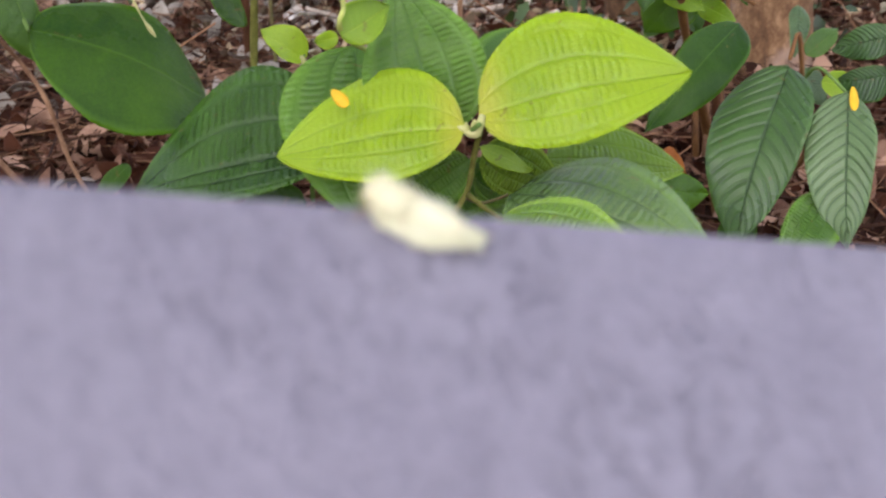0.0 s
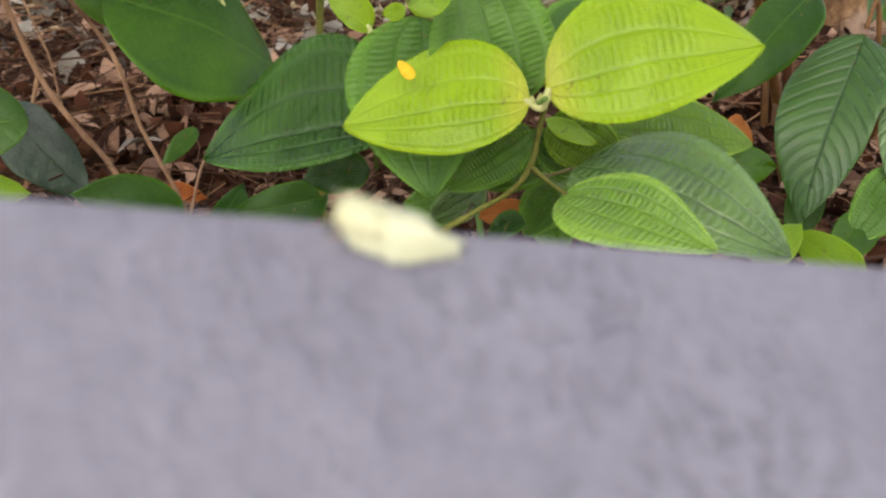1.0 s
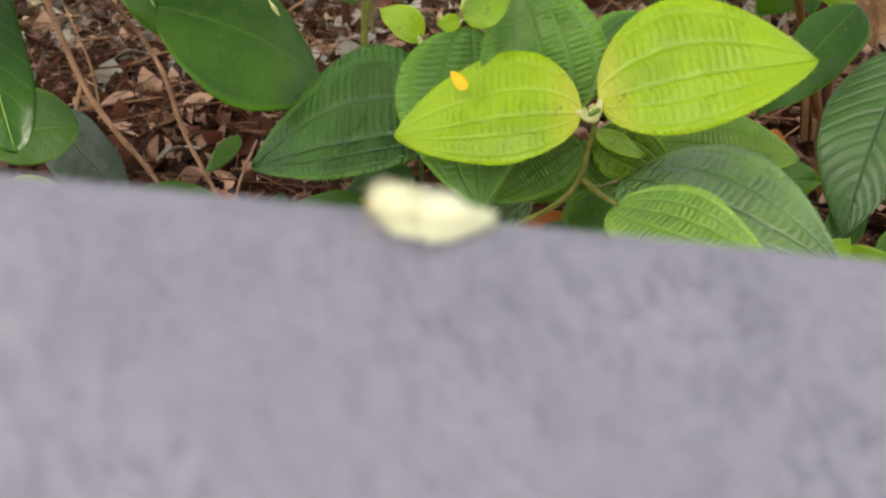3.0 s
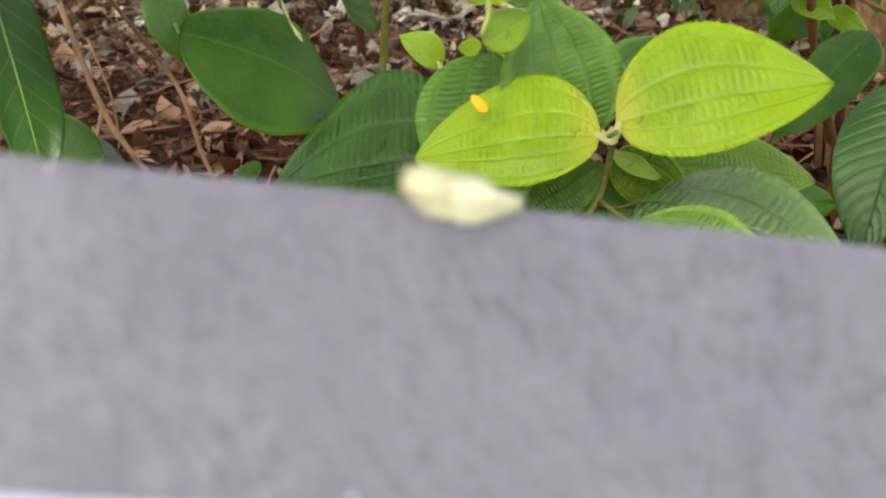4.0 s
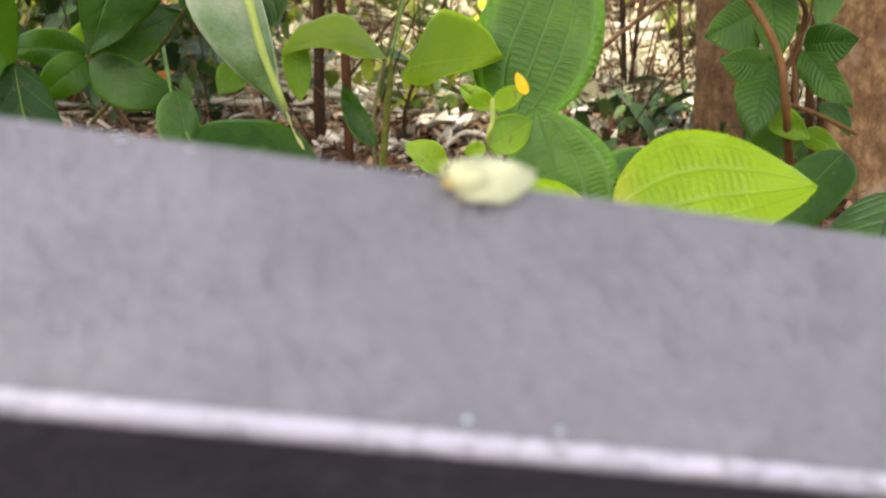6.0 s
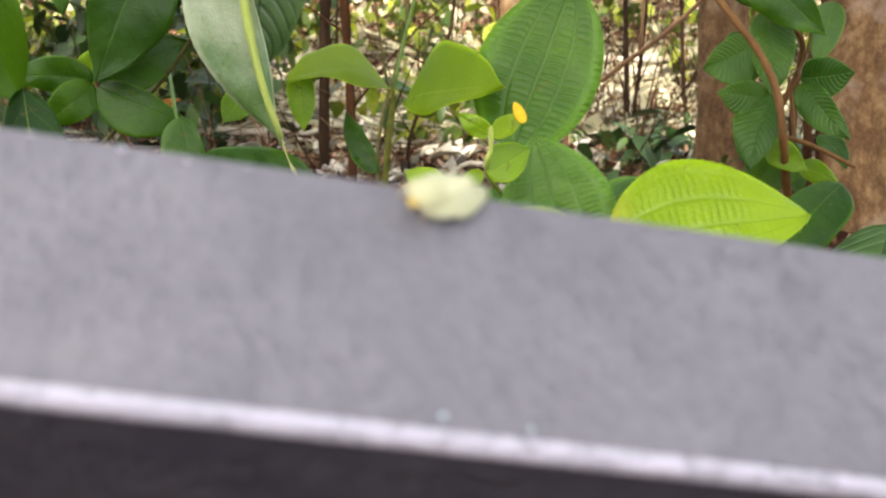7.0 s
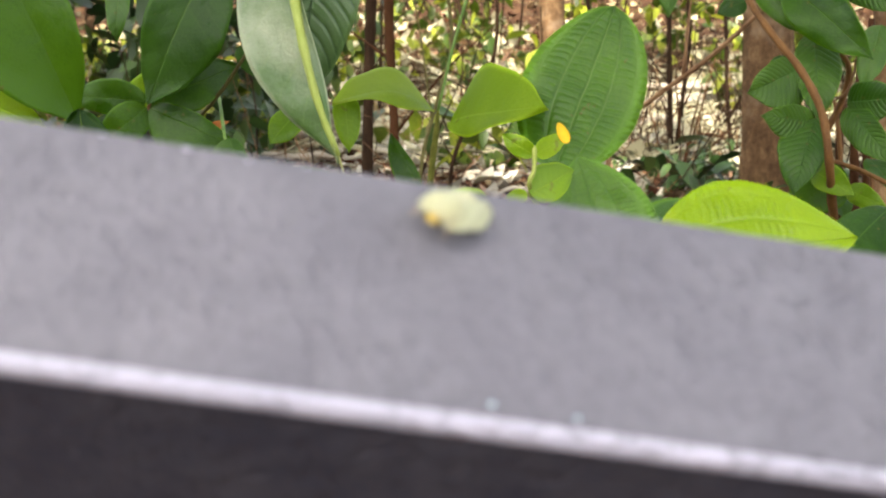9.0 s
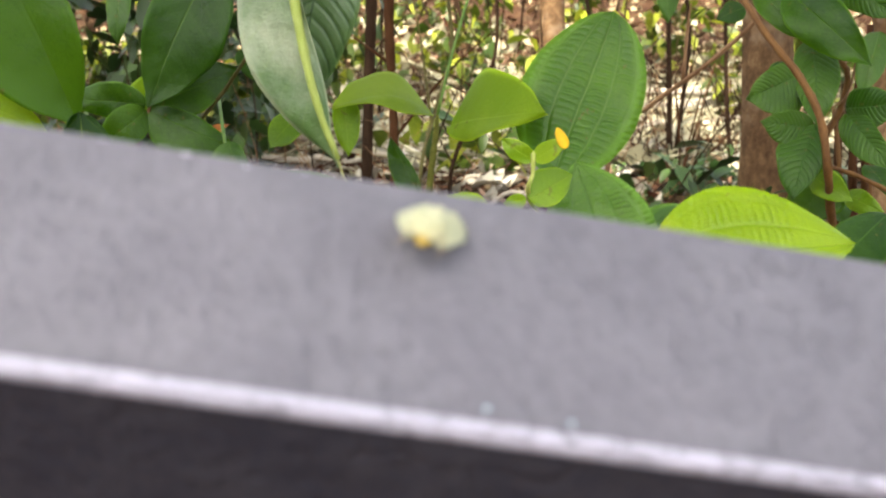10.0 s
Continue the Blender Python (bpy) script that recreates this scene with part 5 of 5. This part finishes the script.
fallen_branch([(1.02, 5.05, 0.060, 0.020), (1.30, 5.10, 0.080, 0.026), (1.55, 5.20, 0.090, 0.030), (1.85, 5.30, 0.085, 0.028), (2.15, 5.45, 0.075, 0.024)], 42)
fallen_branch([(0.98, 5.35, 0.110, 0.016), (1.28, 5.30, 0.115, 0.018), (1.60, 5.15, 0.120, 0.022), (1.95, 4.95, 0.105, 0.020)], 43)

# a fan of thin stems that springs from one foot in the glade
fan = group_at("sapling", root(0.78, 3.10), "fan of thin bent brown shoots from one foot", "sapling", group="thin saplings in the undergrowth")
for reach in ([(0.835, 3.12, 0.22), (0.887, 3.15, 0.413)], [(0.805, 3.10, 0.17), (0.835, 3.10, 0.325)], [(0.805, 3.10, 0.14), (0.849, 3.10, 0.170), (0.915, 3.12, 0.155), (0.964, 3.15, 0.108)],
              [(0.86, 3.10, 0.11), (0.940, 3.10, 0.189)], [(0.745, 3.10, 0.075), (0.714, 3.10, 0.113), (0.670, 3.05, 0.219)], [(0.765, 3.08, 0.20), (0.735, 3.06, 0.36)]):
    n = len(reach)
    stem(fan, "shoot", STEM_RUST, [(0.78, 3.10, fan.location.z, 0.0034)] + [(x, y, z, 0.0030 - 0.0016 * k / n) for k, (x, y, z) in enumerate(reach)], sides=6)


# ---- undergrowth further back ----
def scrub(name, count, clumps, area, size, seed, label, high, material=SCRUB):
    rnd = random.Random(seed)
    verts, faces = [], []
    spots = []
    for _ in range(clumps):
        x, y = rnd.uniform(area[0], area[1]), rnd.uniform(area[2], area[3])
        while 0.5 < x < 1.5 and 3.0 < y < 5.4:  # the sunny glade stays open
            x, y = rnd.uniform(area[0], area[1]), rnd.uniform(area[2], area[3])
        spots.append((x, y, ground_height(x, y), rnd.uniform(0.3, 1.0) * high, rnd.uniform(0.15, 0.5)))
    for _ in range(count):
        x, y, z, h, w = rnd.choice(spots)
        f = rnd.random()
        p = Vector((x + rnd.gauss(0, w * 0.5), y + rnd.gauss(0, w * 0.5), z + 0.05 + f * h))
        L = rnd.uniform(*size)
        m = Matrix.Translation(p) @ pose(0, 0, 0, rnd.gauss(0, 30), rnd.gauss(25, 35), rnd.uniform(0, 360))
        k = len(verts)
        for u, wd, dz in ((0, 0, 0), (0.3, 0.22, 0.04), (0.3, 0, -0.01), (0.3, -0.22, 0.04), (0.7, 0.17, -0.06), (0.7, 0, -0.10), (0.7, -0.17, -0.06), (1, 0, -0.22)):
            verts.append(tuple(m @ Vector((u * L, wd * L, dz * L))))
        faces += [(k, k + 1, k + 2), (k, k + 2, k + 3), (k + 1, k + 4, k + 5, k + 2), (k + 2, k + 5, k + 6, k + 3), (k + 4, k + 7, k + 5), (k + 5, k + 7, k + 6)]
    me = bpy.data.meshes.new(name)
    me.from_pydata(verts, [], faces)
    me.materials.append(material)
    me.polygons.foreach_set("use_smooth", [True] * len(me.polygons))
    return tagged(new(name, me), label, "undergrowth", kind="stuff")


scrub("undergrowth", 3600, 46, (-3.0, 4.0, 2.8, 6.5), (0.05, 0.14), 11, "low leafy green undergrowth among dead leaves", 0.45)
scrub("undergrowth", 130, 4, (0.78, 0.98, 2.6, 3.0), (0.05, 0.11), 14, "dark glossy leaves of a low creeper", 0.10, SCRUB_DARK)
scrub("undergrowth", 160, 6, (0.72, 1.12, 2.12, 2.32), (0.03, 0.07), 17, "dark glossy leaves at the foot of a tree", 0.10, SCRUB_DARK)
# Bushes added in dark leaf colour to stand in for shade between leaves.
scrub("undergrowth", 1000, 10, (-1.7, -0.62, 2.9, 3.9), (0.06, 0.13), 15, "dark-leaved bushes added behind the broad-leaved shrub for its shaded gaps", 1.05, SCRUB_DARK)
scrub("undergrowth", 9000, 60, (-9, 12, 6.5, 18.0), (0.08, 0.2), 12, "dense leafy undergrowth on the rising ground", 1.6)
scrub("far_woods", 12000, 70, (-26, 30, 18.0, 40.0), (0.3, 0.8), 13, "hazy green woods behind the undergrowth", 7.0)

def thicket(name, count, area, seed, label, material, high, radius, lean=0.35):
    """Thin dead stems and suckers that lean in all directions."""
    rnd = random.Random(seed)
    verts, faces = [], []
    for _ in range(count):
        x, y = rnd.uniform(*area[:2]), rnd.uniform(*area[2:])
        h, r = rnd.uniform(0.2, 1.0) * high, rnd.uniform(*radius)
        lx, ly, bow = rnd.gauss(0, lean), rnd.gauss(0, lean), rnd.gauss(0, 0.35 * lean)
        z = ground_height(x, y) - 0.01
        k = len(verts)
        for i in range(6):
            u = i / 5
            cx, cy, cz = x + lx * h * u + bow * math.sin(u * 3), y + ly * h * u, z + h * u
            for s in range(4):
                a = s * math.tau / 4
                verts.append((cx + r * (1 - 0.6 * u) * math.cos(a), cy + r * (1 - 0.6 * u) * math.sin(a), cz))
        for i in range(5):
            for s in range(4):
                faces.append((k + i * 4 + s, k + i * 4 + (s + 1) % 4, k + i * 4 + 4 + (s + 1) % 4, k + i * 4 + 4 + s))
    me = bpy.data.meshes.new(name)
    me.from_pydata(verts, [], faces)
    me.materials.append(material)
    return tagged(new(name, me), label, "dead stems", kind="stuff")


thicket("dead_stems", 420, (-1.5, 2.6, 2.5, 6.0), 41, "tangle of thin dark dead stems on the forest floor", STEM_DARK, 0.55, (0.0012, 0.004))
thicket("dead_stems", 150, (0.55, 1.5, 2.9, 4.2), 45, "tangle of thin dark twigs standing in the sunny glade", STEM_DARK, 0.55, (0.0012, 0.0035))
thicket("dead_stems", 320, (-1.5, 2.6, 2.3, 6.0), 42, "tangle of thin straw-coloured dead stems on the forest floor", BARK_TWIG, 0.45, (0.001, 0.003))
thicket("dead_stems", 10, (-0.8, 2.4, 3.2, 5.6), 44, "thin upright dark saplings in the undergrowth", STEM_DARK, 1.9, (0.005, 0.009), 0.10)
thicket("dead_stems", 60, (-5, 7, 6.0, 14.0), 43, "thin saplings standing in the far undergrowth", STEM_DARK, 3.0, (0.006, 0.02))

# ---- the hanging pale leaf, which sways ----
pale_leaf = leaf(broadleaf_shrub, PALE, (-0.128, 0.763, 0.599), (-0.091, 0.737, 0.396), 0.008, 0.050, 15, droop=0.05, fold=0.05, shape=OVATE, label="pale hanging leaf seen from below")


midrib = bmesh.new()
rib_length = 0.2081
tube(midrib, [(u * rib_length, 0.012 * rib_length * math.sin(u * 7), 0.2 * rib_length * (u - u * u) + 0.0012, 0.0052 * (1 - 0.55 * u)) for u in (0.0, 0.25, 0.5, 0.75, 0.97)], 8)
part("midrib", midrib, STEM_GREEN_LIGHT, pale_leaf, "thick yellow-green midrib")
drip = bmesh.new()
tube(drip, [(rib_length * 0.97, 0, 0.0, 0.0012), (rib_length + 0.006, 0.001, -0.001, 0.0006), (rib_length + 0.014, 0.002, -0.002, 0.0006), (rib_length + 0.020, 0.0035, -0.003, 0.0017), (rib_length + 0.026, 0.005, -0.004, 0.0004)], 8)
part("drip_tip", drip, STEM_PALE, pale_leaf, "withered pale tip of the leaf")

# ---- the moth ----
def ellipsoid(bm, centre, radii, rot=0.0, seg=16):
    made = bmesh.ops.create_uvsphere(bm, u_segments=seg, v_segments=seg // 2, radius=1.0)["verts"]
    m = Matrix.Translation(centre) @ Matrix.Rotation(radians(rot), 4, "Y") @ Matrix.Diagonal((*radii, 1))
    bmesh.ops.transform(bm, matrix=m, verts=made)


def build_moth():
    """A small moth with spread roof-like wings; its head points to -X, its feet stand at z = 0."""
    moth = tagged(new("moth"), "small cream moth with folded wings and yellow face on a rail", "moth")
    rnd = random.Random(12)
    wings = []

    def tuft(bm, centre, radii, count, length):
        """Short pale hairs standing off an ellipsoid."""
        for _ in range(count):
            n = Vector((rnd.gauss(0, 1), rnd.gauss(0, 1), abs(rnd.gauss(0.3, 0.8)))).normalized()
            p = Vector(centre) + Vector((n.x * radii[0], n.y * radii[1], n.z * radii[2]))
            side = n.orthogonal().normalized() * 0.00016
            lean = Vector((rnd.gauss(0, 0.4), rnd.gauss(0, 0.4), rnd.gauss(0, 0.3)))
            bm.faces.new([bm.verts.new(q) for q in (p - side, p + side, p + (n + lean) * length * rnd.uniform(0.6, 1.2))])

    bm = bmesh.new()
    ellipsoid(bm, (-0.0054, 0, 0.0026), (0.0036, 0.0029, 0.0021))
    tuft(bm, (-0.0054, 0, 0.0026), (0.0036, 0.0029, 0.0021), 260, 0.0010)
    part("thorax", bm, FUR, moth)
    bm = bmesh.new()
    ellipsoid(bm, (0.0012, 0, 0.0026), (0.0056, 0.0018, 0.0017), -4)
    part("abdomen", bm, FUR, moth)
    bm = bmesh.new()
    ellipsoid(bm, (-0.0080, 0, 0.0015), (0.0014, 0.0018, 0.0011))
    head = part("head", bm, FACE, moth, "yellow head")
    for s in (-1, 1):
        bm = bmesh.new()
        ellipsoid(bm, (-0.0087, s * 0.0016, 0.0015), (0.0006, 0.0005, 0.0006), seg=10)
        part("eye", bm, EYE, head)
        bm = bmesh.new()
        tube(bm, [(-0.0086, s * 0.0008, 0.0027, 0.00010), (-0.0098, s * 0.0022, 0.0031, 0.00007), (-0.0098, s * 0.0036, 0.0032, 0.00004)], 5)
        part("antenna", bm, FUR, head)
        for name, x0, length, width, lift in (("forewing", -0.0076, 0.0180, 0.0045, 0.0045), ("hindwing", -0.0030, 0.0112, 0.0041, 0.0034)):
            bm = bmesh.new()
            grid = []
            for i in range(19):
                u = i / 18
                spread = 0.66 + 0.34 * math.sin(min(1.0, u / 0.45) * math.pi / 2)
                w = width * spread * (1 - 0.30 * max(0.0, (u - 0.70) / 0.30) ** 2)
                ridge = lift * (1 - 0.20 * math.exp(-((u - 0.22) / 0.12) ** 2)) * (1 - 0.62 * u ** 2.6)
                row = []
                for j in range(11):
                    v = j / 10
                    ragged = rnd.uniform(-0.00035, 0.00045) if j == 10 or i == 18 else 0.0
                    x = u * length * (1 - 0.30 * v * v) + (ragged if i == 18 else 0.0)
                    y = s * (-0.0016 * u + (w + 0.0016 * u + ragged) * v)
                    z = ridge - (ridge - 0.0011) * v ** 1.35 + 0.00025 * math.sin(u * 9 + v * 5)
                    row.append(bm.verts.new((x, y, max(z, 0.0007))))
                grid.append(row)
            for a, b in zip(grid, grid[1:]):
                for j in range(10):
                    bm.faces.new((a[j], b[j], b[j + 1], a[j + 1]))
            bmesh.ops.recalc_face_normals(bm, faces=bm.faces[:])
            geo = bmesh.ops.extrude_face_region(bm, geom=bm.faces[:])
            bmesh.ops.translate(bm, verts=[e for e in geo["geom"] if isinstance(e, bmesh.types.BMVert)], vec=(0, 0, -0.00015))
            bmesh.ops.recalc_face_normals(bm, faces=bm.faces[:])
            wing = part(name, bm, WING, moth, at=Matrix.Translation((x0, 0, 0)))
            wings.append((wing, x0, s, 1.0 if name == "forewing" else 0.8))
        for x0, fx in ((-0.0066, -0.0086), (-0.0048, -0.0050), (-0.0030, -0.0012)):
            bm = bmesh.new()
            tube(bm, [(x0, s * 0.0014, 0.0024, 0.00026), ((x0 + fx) / 2, s * 0.0030, 0.0026, 0.00018), (fx, s * 0.0036, 0.0003, 0.00012), (fx - 0.0006, s * 0.0040, 0.0001, 0.0001)], 6)
            part("leg", bm, LEG, moth)
    return moth, wings


moth, wings = build_moth()


def on_rail(x, y, turn, rear=0.0):
    """A pose on the rail's top: x along the rail, y from its front edge; turn: degrees about its upright; rear: degrees by which its front is raised."""
    return RAIL @ pose(x, y, 0.0075 * math.sin(radians(rear)), 0, 0, turn) @ pose(0, 0, 0, 0, rear, 0)


def motions():
    walk(moth, [
        (0.0, on_rail(0.0496, 0.0484, -24)), (0.5, on_rail(0.0404, 0.0482, -18)), (1.0, on_rail(0.0329, 0.0488, -14)),
        (1.5, on_rail(0.0275, 0.0492, -10)), (2.0, on_rail(0.0202, 0.0495, -6)), (2.7, on_rail(0.0164, 0.0498, -3)),
        (3.8, on_rail(0.0118, 0.0502, -4)), (4.5, on_rail(0.0101, 0.0506, -3, 2)), (5.0, on_rail(0.0070, 0.0496, 6, 5)),
        (5.7, on_rail(0.0025, 0.0490, 22, 9)), (6.8, on_rail(-0.0030, 0.0470, 38, 14)), (7.5, on_rail(-0.0058, 0.0444, 45, 18)),
        (8.5, on_rail(-0.0098, 0.0410, 53, 23)), (9.5, on_rail(-0.0133, 0.0376, 62, 27)), (10.0, on_rail(-0.0150, 0.0356, 76, 27)),
    ])
    for wing, x0, side, share in wings:
        walk(wing, [(t, pose(x0, 0, 0, 0, 0, side * a * share)) for t, a in ((0.0, 0), (3.8, 0), (4.5, 1), (5.7, 5), (6.8, 8), (8.5, 11), (10.0, 13))])
    rest = pale_leaf.matrix_basis.copy()
    walk(pale_leaf, [(t, rest @ pose(0, 0, 0, 0, b, a)) for t, a, b in (
        (0.0, 3.9, 0), (4.0, 4.0, 0), (4.5, 4.3, 0), (5.0, 3.5, 0), (5.7, 2.4, 0), (6.8, 2.1, 0), (7.0, 0.6, 0), (7.5, -0.4, 0), (8.0, 0.0, 0), (8.5, 3.8, 0), (9.0, 3.2, 0), (9.5, -3.7, 0), (10.0, 3.3, 0),
    )])


motions()
